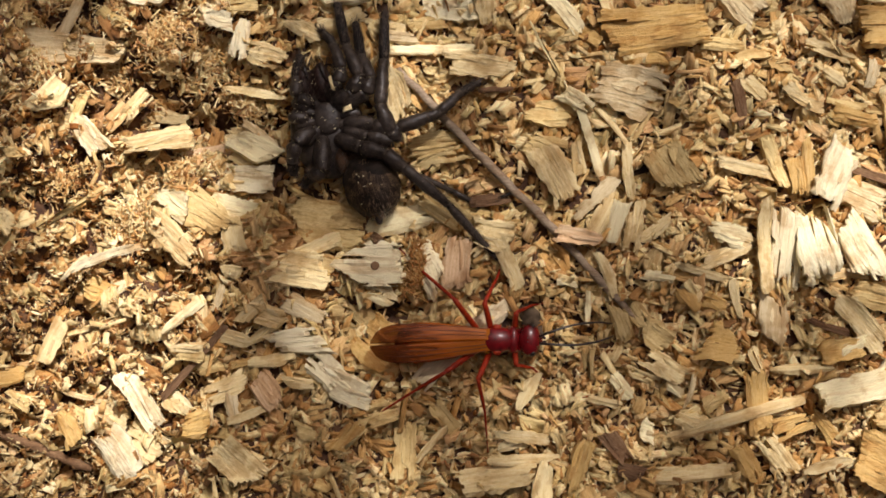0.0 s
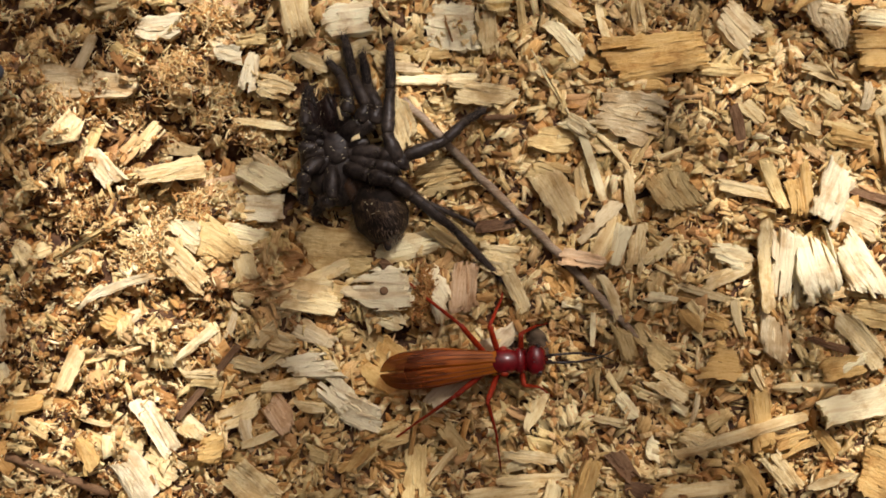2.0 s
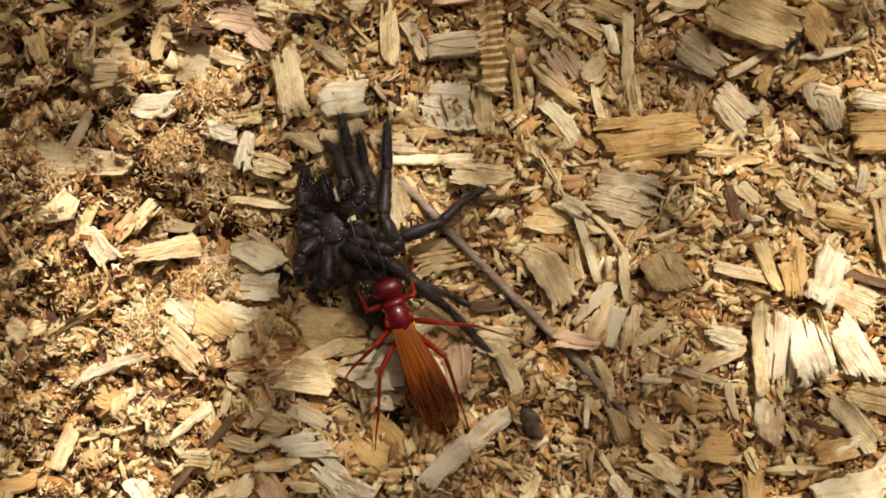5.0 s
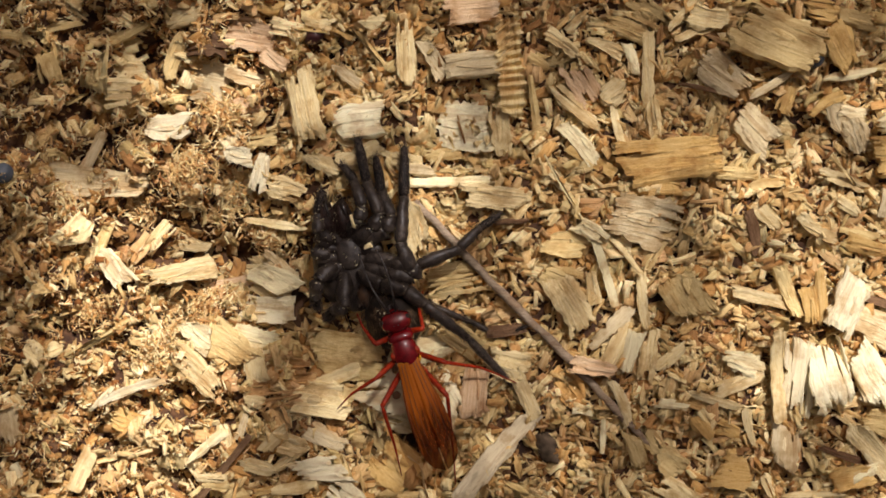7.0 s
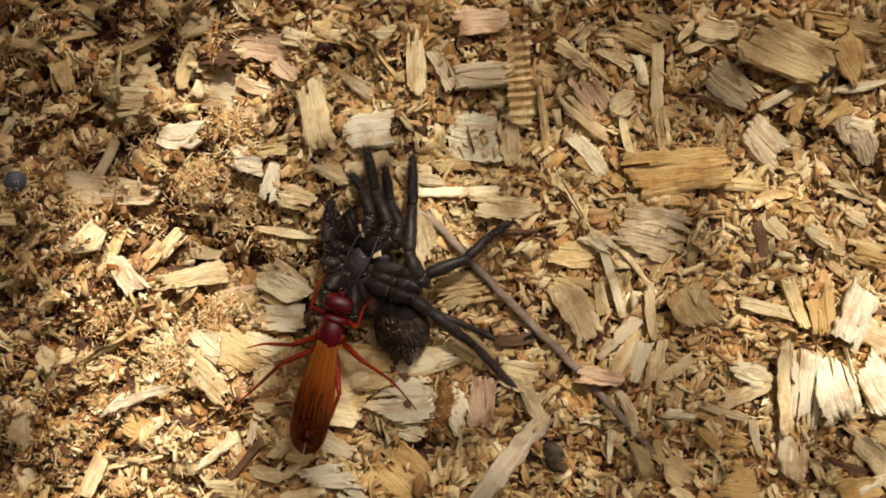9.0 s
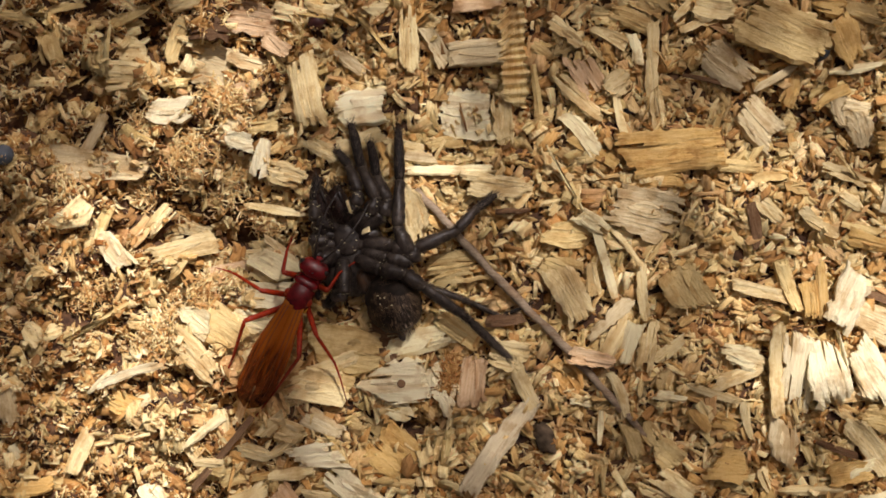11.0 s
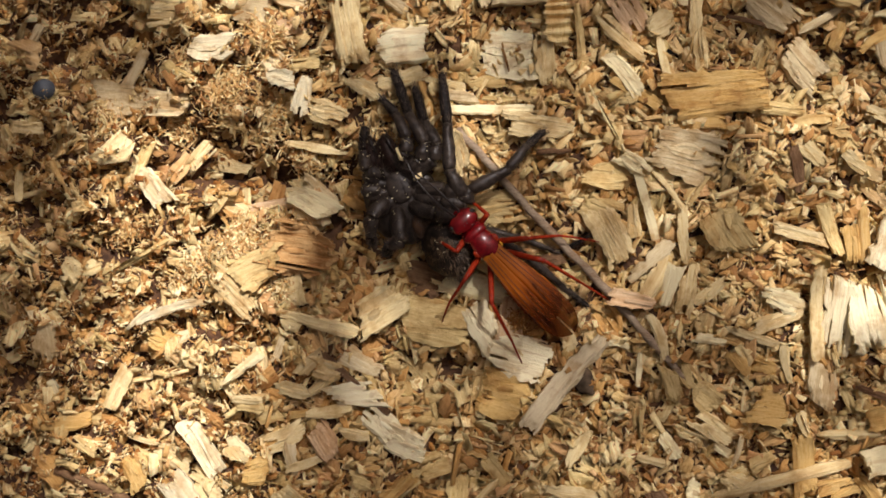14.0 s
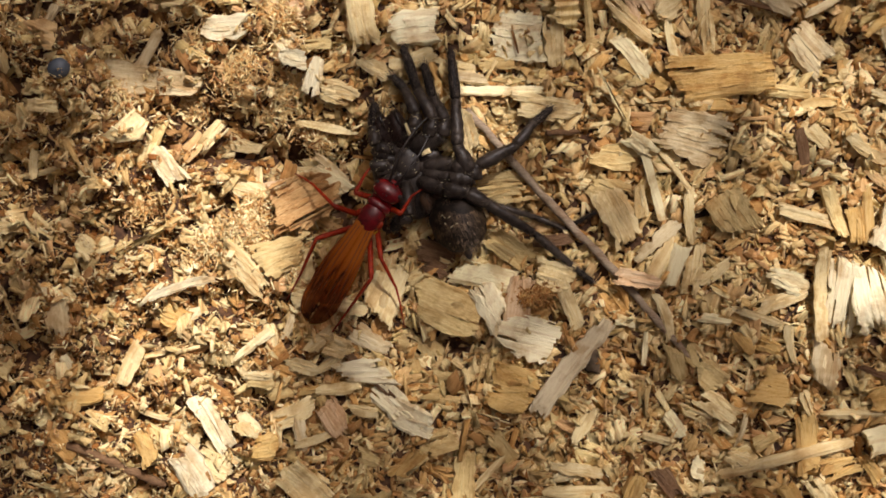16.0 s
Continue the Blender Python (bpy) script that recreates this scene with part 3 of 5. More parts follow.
wood_chip(22.9, -5.2, 2.5, 1.4, -149, T, 0.4)
wood_chip(26.5, -1.4, 2.5, 1.1, -68, P, 0.7)
wood_chip(32.8, -7.3, 2.9, 1.2, -51, O, 0.5)
wood_chip(39.3, -6.5, 4.2, 1.6, 9, T, 0.6)
wood_chip(39.8, -0.6, 5.7, 1.4, 49, G, 0.6)
wood_chip(20.5, -4.4, 3.0, 0.5, -105, G, 0.7)
wood_chip(14.0, -4.1, 2.6, 1.2, -55, W, 0.5)
wood_chip(15.5, 2.6, 2.2, 1.8, -55, T, 0.4)
wood_chip(12.5, -5.5, 3.0, 0.8, -12, P, 0.6)
wood_chip(13.6, -9.5, 2.9, 1.6, -51, B, 0.5)
wood_chip(9.8, 9.7, 4.5, 1.7, -9, R, 1.6)
wood_chip(20.2, 4.2, 2.4, 1.6, -49, O, 0.5)
wood_chip(22.5, 4.0, 2.5, 1.4, -20, O, 0.5)
wood_chip(20.8, -11.9, 6.6, 1.6, 6, P, 0.5)
wood_chip(14.9, -11.9, 2.4, 1.4, -13, B, 0.4)
wood_chip(-12.9, 32.4, 4.3, 3.4, 9, BLEACHED, 0.9, ragged=0.2)
wood_chip(-12.7, 29.5, 4.2, 1.6, 20, P, 0.6)
wood_chip(-17.8, 32.9, 4.5, 2.5, -79, P, 0.9)
wood_chip(-2.8, 32.3, 5.1, 4.8, -3, BLEACHED, 0.4)
wood_chip(0.8, 31.8, 4.4, 2.2, -84, P, 0.8)
wood_chip(-4.0, 27.0, 8.2, 0.9, 3, W, 1.0)
wood_chip(-0.0, 25.5, 5.7, 2.3, -6, P, 0.8)
wood_chip(-7.3, 22.8, 5.1, 2.5, -70, P, 0.6)
wood_chip(-3.5, 17.7, 6.2, 3.4, 10, T, 0.4)
# Dark chip stands in for the shadow below the spider's abdomen.
wood_chip(-9.4, 10.6, 3.7, 3.0, -14, B, 0.3)
wood_chip(-2.6, 12.0, 4.6, 2.6, -35, T, 0.5)
wood_chip(1.7, 8.7, 3.4, 2.5, 51, P, 0.6)
wood_chip(-4.5, 29.6, 3.1, 1.2, 12, T, 0.5)
wood_chip(-8.4, 29.0, 4.0, 1.3, -8, P, 0.5)
wood_chip(-7.1, 28.1, 3.5, 1.1, -4, G, 0.4)
wood_chip(-1.4, 7.3, 4.5, 2.5, -95, R, 0.7)
wood_chip(-3.8, 6.2, 4.7, 2.7, -60, BLEACHED, 0.8, ragged=0.4)
sunk_chip = wood_chip(-8.6, 4.0, 3.5, 1.7, -14, W, 0.6, ragged=0.4)
turned_chip = wood_chip(-15.8, 6.2, 4.9, 3.6, -9, P, 0.8, ragged=0.2)
wood_chip(-10.0, 1.5, 4.0, 3.3, -43, T, 0.4)
wood_chip(-15.6, -0.5, 3.9, 2.5, 5, BLEACHED, 1.0, ragged=0.35)
wood_chip(-13.3, -3.1, 3.4, 2.5, -42, BLEACHED, 0.8, ragged=0.35)
wood_chip(-11.0, -4.7, 4.6, 2.8, -23, BLEACHED, 0.8, ragged=0.4)
wood_chip(10.9, 3.3, 2.1, 0.5, -92, W, 0.8)
wood_chip(-5.9, -10.4, 4.5, 2.2, -91, T, 0.6)
wood_chip(-3.4, -9.7, 3.9, 0.7, 48, P, 0.8)
wood_chip(-2.1, -7.3, 3.2, 1.6, -48, T, 0.4)
wood_chip(4.0, -9.5, 3.0, 1.1, 18, W, 0.5)
wood_chip(5.0, -8.9, 5.0, 1.2, -6, P, 0.8)
wood_chip(10.1, -11.3, 5.0, 1.8, 75, O, 0.9, ragged=0.8)
wood_chip(2.8, -12.8, 6.9, 2.6, 8, P, 1.0, ragged=0.2)
wood_chip(8.8, 5.4, 1.8, 0.6, -8, W, 0.7)
wood_chip(12.6, 6.3, 4.3, 1.0, -67, P, 0.7)
wood_chip(-30.9, 31.8, 4.2, 2.5, 7, BLEACHED, 1.8, ragged=0.15)
wood_chip(-37.5, 26.5, 8.8, 2.7, -4, G, 0.2)
wood_chip(-38.5, 29.3, 4.9, 1.0, 63, G, 1.0)
wood_chip(-23.8, 29.2, 2.6, 1.7, -10, BLEACHED, 1.0)
wood_chip(-22.0, 27.5, 3.7, 1.6, -101, BLEACHED, 0.9)
wood_chip(-19.4, 26.2, 3.5, 2.2, -16, P, 0.6)
wood_chip(-20.7, 22.8, 5.9, 0.8, -9, P, 0.9)
wood_chip(-35.9, 18.4, 3.7, 2.0, -51, BLEACHED, 1.2)
wood_chip(-23.8, 18.5, 4.3, 0.8, 6, P, 1.2)
wood_chip(-24.1, 17.3, 5.0, 1.1, 13, R, 0.9)
lit_chip = wood_chip(-21.5, 14.7, 5.4, 2.5, -4, BLEACHED, 1.0)
low_chip = wood_chip(-22.5, 11.9, 5.0, 2.2, -13, W, 1.0)
wood_chip(-20.6, 17.1, 3.4, 3.8, -44, G, 0.3)
bank_chip = wood_chip(-27.6, 12.2, 3.6, 2.2, -37, W, 0.9)
wood_chip(-31.0, 12.3, 2.9, 1.4, 8, W, 0.8)
wood_chip(-36.4, 34.3, 3.7, 1.7, 2, T, 0.6)
wood_chip(-24.3, 34.1, 5.2, 1.6, 9, R, 0.4)
wood_chip(-25.1, 31.1, 1.9, 2.2, -47, G, 0.4)
wood_chip(-21.9, 30.6, 2.9, 1.2, 8, T, 0.5)
wood_chip(-16.0, 28.6, 3.6, 1.6, -31, P, 0.5)
wood_chip(-29.2, 20.8, 3.7, 1.4, -14, P, 0.4)
wood_chip(-33.6, 7.0, 6.2, 0.9, 20, BLEACHED, 1.5)
wood_chip(-34.7, 3.9, 2.4, 2.3, -24, O, 0.6)
wood_chip(-38.5, -0.8, 4.2, 1.5, 67, P, 1.1)
wood_chip(-27.5, 8.7, 5.0, 2.5, -43, P, 0.8)
wood_chip(-22.1, 9.0, 3.1, 2.0, -77, P, 0.7)
wood_chip(-25.1, 2.2, 2.5, 1.4, -80, P, 0.7)
wood_chip(-23.4, 3.4, 2.5, 0.7, -107, G, 0.8)
wood_chip(-21.8, -0.3, 3.4, 1.4, -14, P, 0.7)
wood_chip(-18.8, 1.7, 2.7, 2.2, -15, P, 0.7)
wood_chip(-27.5, -1.0, 3.0, 1.1, -56, P, 0.8)
wood_chip(-25.6, -1.9, 2.7, 1.0, -5, T, 0.7)
wood_chip(-30.4, -6.0, 6.0, 2.0, -57, BLEACHED, 1.4, ragged=0.25)
wood_chip(-31.9, -11.0, 3.9, 2.8, -56, BLEACHED, 1.2)
wood_chip(-36.5, -8.7, 3.3, 1.7, -63, O, 0.7)
wood_chip(-41.2, -3.9, 2.5, 1.7, -10, T, 0.6)
wood_chip(-21.4, -11.4, 4.6, 3.0, -41, P, 0.8)
wood_chip(-27.0, -6.7, 2.5, 1.4, -43, P, 0.7)
wood_chip(-30.0, -10.3, 3.3, 3.3, -31, P, 0.6)
wood_chip(-19.8, -7.0, 4.8, 0.8, 22, P, 0.9)
wood_chip(-22.5, -4.9, 3.9, 2.0, 28, P, 0.6)
wood_chip(-18.4, -2.2, 4.1, 1.1, 10, P, 0.8)
wood_chip(-20.8, -2.5, 2.5, 0.7, 12, O, 0.9)
wood_chip(-25.2, -8.2, 2.4, 2.3, 15, O, 0.5)
wood_chip(-15.8, -4.3, 2.9, 1.1, -4, P, 0.6)
wood_chip(-33.4, 2.3, 3.5, 1.2, -38, P, 0.5)
wood_chip(-24.1, -2.8, 2.3, 1.6, 13, T, 0.4)
wood_chip(-36.4, -5.8, 3.3, 0.5, -14, P, 0.9)
wood_chip(-33.1, -7.3, 3.7, 2.2, -36, P, 0.5)
wood_chip(-14.9, -8.8, 2.5, 1.4, -18, T, 0.4)
wood_chip(-18.0, -0.2, 2.8, 1.0, -17, G, 0.6)
wood_chip(-15.6, 2.6, 3.6, 1.8, -26, G, 0.3)
wood_chip(-35.5, 38.0, 3.3, 2.8, 1, P, 1.0, ragged=0.15)
wood_chip(-35.4, 35.1, 3.6, 2.7, -2, P, 0.9, ragged=0.15)
wood_chip(-42.5, 37.4, 3.0, 2.6, -72, T, 0.7)
wood_chip(-30.3, 38.9, 4.8, 1.4, 70, T, 0.9)
wood_chip(-27.4, 36.6, 4.6, 4.3, -13, G, 0.6)
wood_chip(-23.2, 36.6, 4.2, 1.6, -16, G, 0.8)
wood_chip(-22.8, 40.9, 4.8, 3.0, -7, R, 0.8)
wood_chip(-20.9, 38.2, 2.6, 1.6, -34, R, 0.9)
wood_chip(-29.7, 42.8, 3.2, 2.5, 14, P, 0.8)
wood_chip(-42.2, 41.3, 5.2, 0.7, 15, T, 0.9)
wood_chip(-34.6, 41.2, 5.3, 1.1, 27, T, 0.6)
wood_chip(-27.2, 39.8, 3.8, 2.8, 5, B, 0.3)
wood_chip(-17.7, 34.0, 6.4, 2.8, -78, P, 1.0, ragged=0.2)
wood_chip(-8.3, 39.2, 6.1, 2.0, -86, P, 1.0)
wood_chip(-2.0, 38.0, 5.7, 2.5, 5, G, 0.7)
wood_chip(-2.2, 43.1, 5.3, 2.4, 5, R, 0.8)
wood_chip(-11.7, 42.1, 2.2, 1.4, 3, P, 0.6)
wood_chip(4.1, 32.7, 8.7, 0.8, -83, T, 0.8)
wood_chip(8.0, 33.9, 5.6, 1.6, -41, P, 1.0)
wood_chip(8.5, 36.2, 3.8, 2.5, -56, R, 0.8)
wood_chip(11.3, 35.6, 2.7, 2.7, 39, P, 0.7)
wood_chip(26.4, 40.7, 7.7, 4.8, -22, T, 1.2, ragged=0.25)
wood_chip(14.8, 36.4, 10.0, 1.4, -89, P, 0.9)
wood_chip(13.1, 38.9, 3.0, 1.0, -75, W, 0.8)
wood_chip(13.1, 41.5, 4.2, 1.7, -20, T, 0.7)
wood_chip(14.4, 43.3, 3.9, 2.3, -28, T, 0.5)
wood_chip(20.0, 42.9, 4.1, 2.3, -13, P, 0.6)
wood_chip(27.8, 35.2, 3.1, 1.6, 71, O, 0.7)
wood_chip(32.7, 39.9, 4.0, 2.8, -66, O, 0.9)
wood_chip(33.4, 37.4, 4.6, 0.8, 9, W, 1.0)
wood_chip(21.8, 37.4, 4.6, 3.1, -38, G, 0.6)
wood_chip(26.4, 36.6, 4.5, 0.8, 32, G, 1.0)
wood_chip(20.3, 36.0, 5.5, 0.4, -12, B, 0.9)
wood_chip(32.8, 33.2, 3.1, 2.2, -76, G, 0.6)
wood_chip(31.4, 34.8, 3.7, 0.9, 30, O, 0.8)
wood_chip(17.9, 43.2, 4.2, 0.8, 50, P, 0.6)
wood_chip(18.8, 41.5, 3.5, 0.8, 32, P, 0.6)
wood_chip(-16.6, 41.9, 2.2, 1.7, -11, P, 0.6)
wood_chip(-21.4, 43.4, 2.5, 1.5, -10, O, 0.6)
wood_chip(-13.6, 36.8, 3.5, 1.3, -38, G, 0.4)
wood_chip(-45.6, 40.3, 3.4, 1.1, -13, T, 0.6)
wood_chip(-5.8, 38.7, 4.3, 1.4, -59, G, 0.4)
wood_chip(6.6, 40.2, 3.6, 1.2, -36, P, 0.6)
wood_chip(10.7, 40.0, 3.6, 1.1, -26, P, 0.5)
wood_chip(30.8, 43.4, 3.2, 2.2, -9, O, 0.5)
wood_chip(34.1, 42.7, 3.7, 1.6, -12, T, 0.6)
wood_chip(-53.9, 30.4, 7.6, 2.5, -88, T, 1.4)
wood_chip(-52.8, 29.8, 2.8, 0.8, 70, W, 0.9)
wood_chip(-49.3, 16.9, 5.9, 0.5, 13, P, 1.0)
wood_chip(-48.7, 17.9, 2.7, 0.8, 90, P, 1.0)
wood_chip(-46.2, 3.9, 4.3, 2.7, -79, G, 0.8)
wood_chip(-44.6, -1.4, 2.6, 0.9, -60, W, 1.0)
wood_chip(-43.8, -4.4, 6.1, 1.4, 9, O, 0.9)
wood_chip(-43.7, -4.3, 4.5, 1.2, -101, T, 0.8)
wood_chip(-47.9, 23.6, 2.6, 1.1, -2, P, 0.7)
wood_chip(-52.9, 4.4, 2.2, 2.4, -4, P, 0.7)
wood_chip(-36.7, 6.0, 3.3, 0.5, 46, W, 0.9)
wood_chip(-33.3, 3.8, 2.6, 1.1, 31, W, 0.8)
wood_chip(-51.1, -1.7, 2.0, 2.0, -31, T, 0.4)
wood_chip(-51.5, 12.3, 4.2, 2.2, 10, P, 0.5)
wood_chip(-49.7, 5.9, 3.3, 1.4, -32, T, 0.5)
wood_chip(-51.8, -7.3, 3.1, 1.6, -42, T, 0.4)
wood_chip(-47.9, 32.0, 3.2, 0.8, 61, G, 0.5)
wood_chip(-21.5, 16.4, 2.5, 1.4, -38, P, 0.4)
wood_chip(-26.8, 1.5, 4.2, 0.9, 41, W, 0.9)
wood_chip(-20.1, 2.2, 2.6, 1.4, 42, P, 0.8)
wood_chip(-19.1, 0.4, 4.1, 1.0, 40, P, 0.8)
wood_chip(-13.6, -0.6, 3.1, 1.4, -67, P, 0.7)
wood_chip(-21.7, -6.8, 3.6, 1.2, -75, G, 0.8)
wood_chip(-18.8, -5.0, 3.2, 2.5, -56, R, 0.5)
wood_chip(-23.4, -5.1, 2.7, 1.4, 52, O, 0.6)
loose_stick = wood_chip(-15.8, 7.8, 7.5, 1.2, 23, P, 0.7)
wood_chip(-13.7, 6.4, 2.0, 2.0, -13, T, 0.6)
wood_chip(-22.2, 5.9, 1.7, 1.2, -7, P, 0.7)
wood_chip(-21.0, 17.6, 4.2, 2.5, -28, W, 1.2, ragged=0.2)
wood_chip(-41.4, -6.3, 2.6, 1.4, -31, T, 0.6)
wood_chip(-28.2, -0.5, 2.6, 0.7, -48, P, 0.9)
wood_chip(-26.0, -1.3, 2.9, 0.8, 0, P, 0.9)
wood_chip(-27.0, -6.1, 2.6, 1.4, -48, W, 0.9)
cup_chip = wood_chip(-24.7, 11.1, 4.4, 3.2, -31, T, 0.7, ragged=0.25, curl=0.9)
wood_chip(-43.5, 10.2, 2.3, 1.8, -48, P, 0.7)
wood_chip(1.9, 9.7, 3.6, 3.0, -12, P, 0.7, ragged=0.2)
wood_chip(3.3, 7.2, 4.7, 1.4, -66, P, 0.9, ragged=0.2)
wood_chip(1.5, 13.0, 3.5, 1.1, 10, B, 0.8)

# ---- chips that are pushed about ----
def knot_disc():
    pts = [(0, 0, 0), (0, 0, 0.14), (0, 0, 0.16)]
    return ring_tube(pts, [0.42, 0.40, 0.30], 10)


grey_stick = wood_chip(0, 0, 11.1, 2.0, 0, STICK, 1.0, "grey_wood_stick", "long grey weathered stick pushed over the sawdust", ragged=0.4, curl=0.0)
hole_chip = wood_chip(0, 0, 6.9, 4.2, 0, BLEACHED, 1.0, "wood_chip", "pale cream pointed chip with a small knot hole", ragged=0.3, curl=0.1, ends_to=(0.55, 0.0))
square_chip = wood_chip(0, 0, 4.6, 4.6, 0, O, 1.0, "wood_chip", "golden brown square chip lying under the wasp", ragged=0.25)
dark_twig = wood_chip(0, 0, 8.6, 0.7, 0, B, 1.0, "twig", "thin dark brown twig on the sawdust", ragged=0.25)
shade_chip = wood_chip(0, 0, 5.2, 4.6, 0, T, 1.0, "wood_chip", "broad tan chip beside the spider", ragged=0.25)
curl_chip = wood_chip(0, 0, 6.4, 2.5, 0, W, 1.0, "wood_chip", "curled pale cream chip under the spider", ragged=0.25)
scrap_chip = wood_chip(0, 0, 6.0, 1.7, 0, P, 1.0, "wood_chip", "long curved straw-coloured chip kicked over the bank", ragged=0.25)
bark_flake = wood_chip(0, 0, 7.0, 4.8, 0, RUST, 1.0, "bark_flake", "rusty brown curled flake of rotted wood", ragged=0.6, curl=1.6, ends_to=(0.25, 0.3))
wood_chip(5.0, -10.9, 6.6, 1.0, 3, P, 0.8)
wood_chip(6.9, -13.2, 4.0, 1.9, 85, P, 0.9, ragged=0.2)
wood_chip(-8.2, -7.1, 2.9, 2.5, 20, T, 0.6)
wood_chip(-11.3, -9.2, 3.8, 1.6, 50, O, 0.6)
wood_chip(14.0, 1.9, 3.2, 1.6, -70, T, 0.7)
wood_chip(5.5, -4.5, 3.8, 1.5, 60, P, 0.6)
wood_chip(10.8, 3.1, 3.1, 0.55, 88, W, 1.1)


top = max(v.co.z for v in hole_chip.data.vertices if abs(v.co.x - 1.2 * MM) < 0.8 * MM and abs(v.co.y) < 0.8 * MM)
hole = new("knot", mesh_of("knot", *knot_disc(), B, smooth=True))
hole.parent, hole.matrix_basis = hole_chip, pose(1.2 * MM, -0.1 * MM, top - 0.14 * MM)
tagged(hole, "small dark knot hole")

# ---- creatures ----
def smooth_line(points, radii, steps=4):
    """A finer line through the points, with the radii between."""
    pts = [Vector(p) for p in points]
    out, rad = [], []
    for i in range(len(pts) - 1):
        a, b, c, d = pts[max(i - 1, 0)], pts[i], pts[i + 1], pts[min(i + 2, len(pts) - 1)]
        for s in range(steps):
            t = s / steps
            out.append(0.5 * ((2 * b) + (c - a) * t + (2 * a - 5 * b + 4 * c - d) * t * t + (3 * b - a - 3 * c + d) * t ** 3))
            rad.append(radii[i] * (1 - t) + radii[i + 1] * t)
    return out + [pts[-1]], rad + [radii[-1]]


def body_part(name, geometry, material, parent, at=(0, 0, 0), label="", grain=None):
    verts, faces = geometry
    ob = new(name, mesh_of(name, [Vector(v) for v in verts], faces, material, grain, smooth=True))
    ob.parent = parent
    ob.matrix_basis = pose(at[0] * MM, at[1] * MM, at[2] * MM)
    return tagged(ob, label)


def egg(centre, way, length, wide, high, rings=12, sides=16, blunt=1.0):
    """An egg-shaped body about its centre, along a way."""
    centre, way = Vector(centre), Vector(way).normalized()
    pts, rad = [], []
    for i in range(rings + 1):
        a = math.pi * (0.03 + 0.94 * i / rings)
        pts.append(centre - way * math.cos(a) * length / 2)
        rad.append(wide * math.sin(a) ** blunt)
    return ring_tube(pts, rad, sides, high / wide)


def limb(parent, name, at, joints, radii, material, label="", sections=("tibia", "tarsus")):
    """A jointed leg: the first stretch is the part, the others are pieces of it. Joints are in the creature's space."""
    base = Vector(joints[0])
    local = [Vector(j) - base for j in joints]

    def stretch(i):
        a, b = local[i], local[i + 1]
        ra, rb = radii[i], radii[i + 1]
        mids = [a, a.lerp(b, 0.12), a.lerp(b, 0.4), a.lerp(b, 0.8), b]
        return ring_tube(mids, [ra * 0.8, ra * 0.97, (ra + rb) * 0.53, (ra + rb) * 0.48, rb * 0.9], 8)

    leg = body_part(name, stretch(0), material, parent, base, label)
    for i in range(1, len(local) - 1):
        body_part(sections[min(i - 1, len(sections) - 1)], stretch(i), material, leg)
    return leg


def spider_limb(parent, name, joints, radii, label=""):
    """A stout jointed leg: swollen, grooved stretches, pinched at the joints, with a blunt velvety foot."""
    base = Vector(joints[0])
    local = [Vector(j) - base for j in joints]
    last = len(local) - 2

    def stretch(i):
        a, b = local[i], local[i + 1]
        foot = i == last
        mids, rad = [], []
        for k in range(13):
            f = k / 12
            swell = 0.80 + 0.30 * math.sin(math.pi * min(f * 1.15, 1.0)) ** 0.7
            if f > 0.9:
                swell = 0.88 if not foot else 0.95 * math.sqrt(max(0.03, 1 - ((f - 0.9) / 0.1) ** 2))
            if f < 0.06:
                swell = 0.62
            sag = Vector((0, 0, 0.06 * math.sin(math.pi * f)))
            mids.append(a.lerp(b, f) + sag)
            rad.append((radii[i] * (1 - f) + radii[i + 1] * f) * swell)
        v, faces = ring_tube(mids, rad, 14)
        out = []
        for n, q in enumerate(v):
            axis = mids[n // 14]
            wave = 1 + 0.16 * noise.noise((q + base) * 1.4) + 0.12 * noise.noise((q + base) * 4.0) + 0.04 * math.cos(3 * 2 * math.pi * (n % 14) / 14)
            out.append(axis + (q - axis) * wave)
        return out, faces

    leg = body_part(name, stretch(0), SPIDER, parent, base, label)
    for i in range(1, last + 1):
        body_part(("tibia", "metatarsus", "tarsus")[min(i - 1, 2)], stretch(i), SCOPULA if i == last else SPIDER, leg)
    return leg


def lumpy(geometry, amount, fine, seed=0.0):
    """The same closed body with an uneven skin."""
    verts, faces = geometry
    centre = sum((Vector(v) for v in verts), Vector()) / len(verts)
    far = Vector((seed, seed * 0.7, 3.1))
    return [centre + (Vector(v) - centre) * (1 + amount * noise.noise(Vector(v) * fine + far) + amount * 0.5 * noise.noise(Vector(v) * fine * 3 + far)) for v in verts], faces


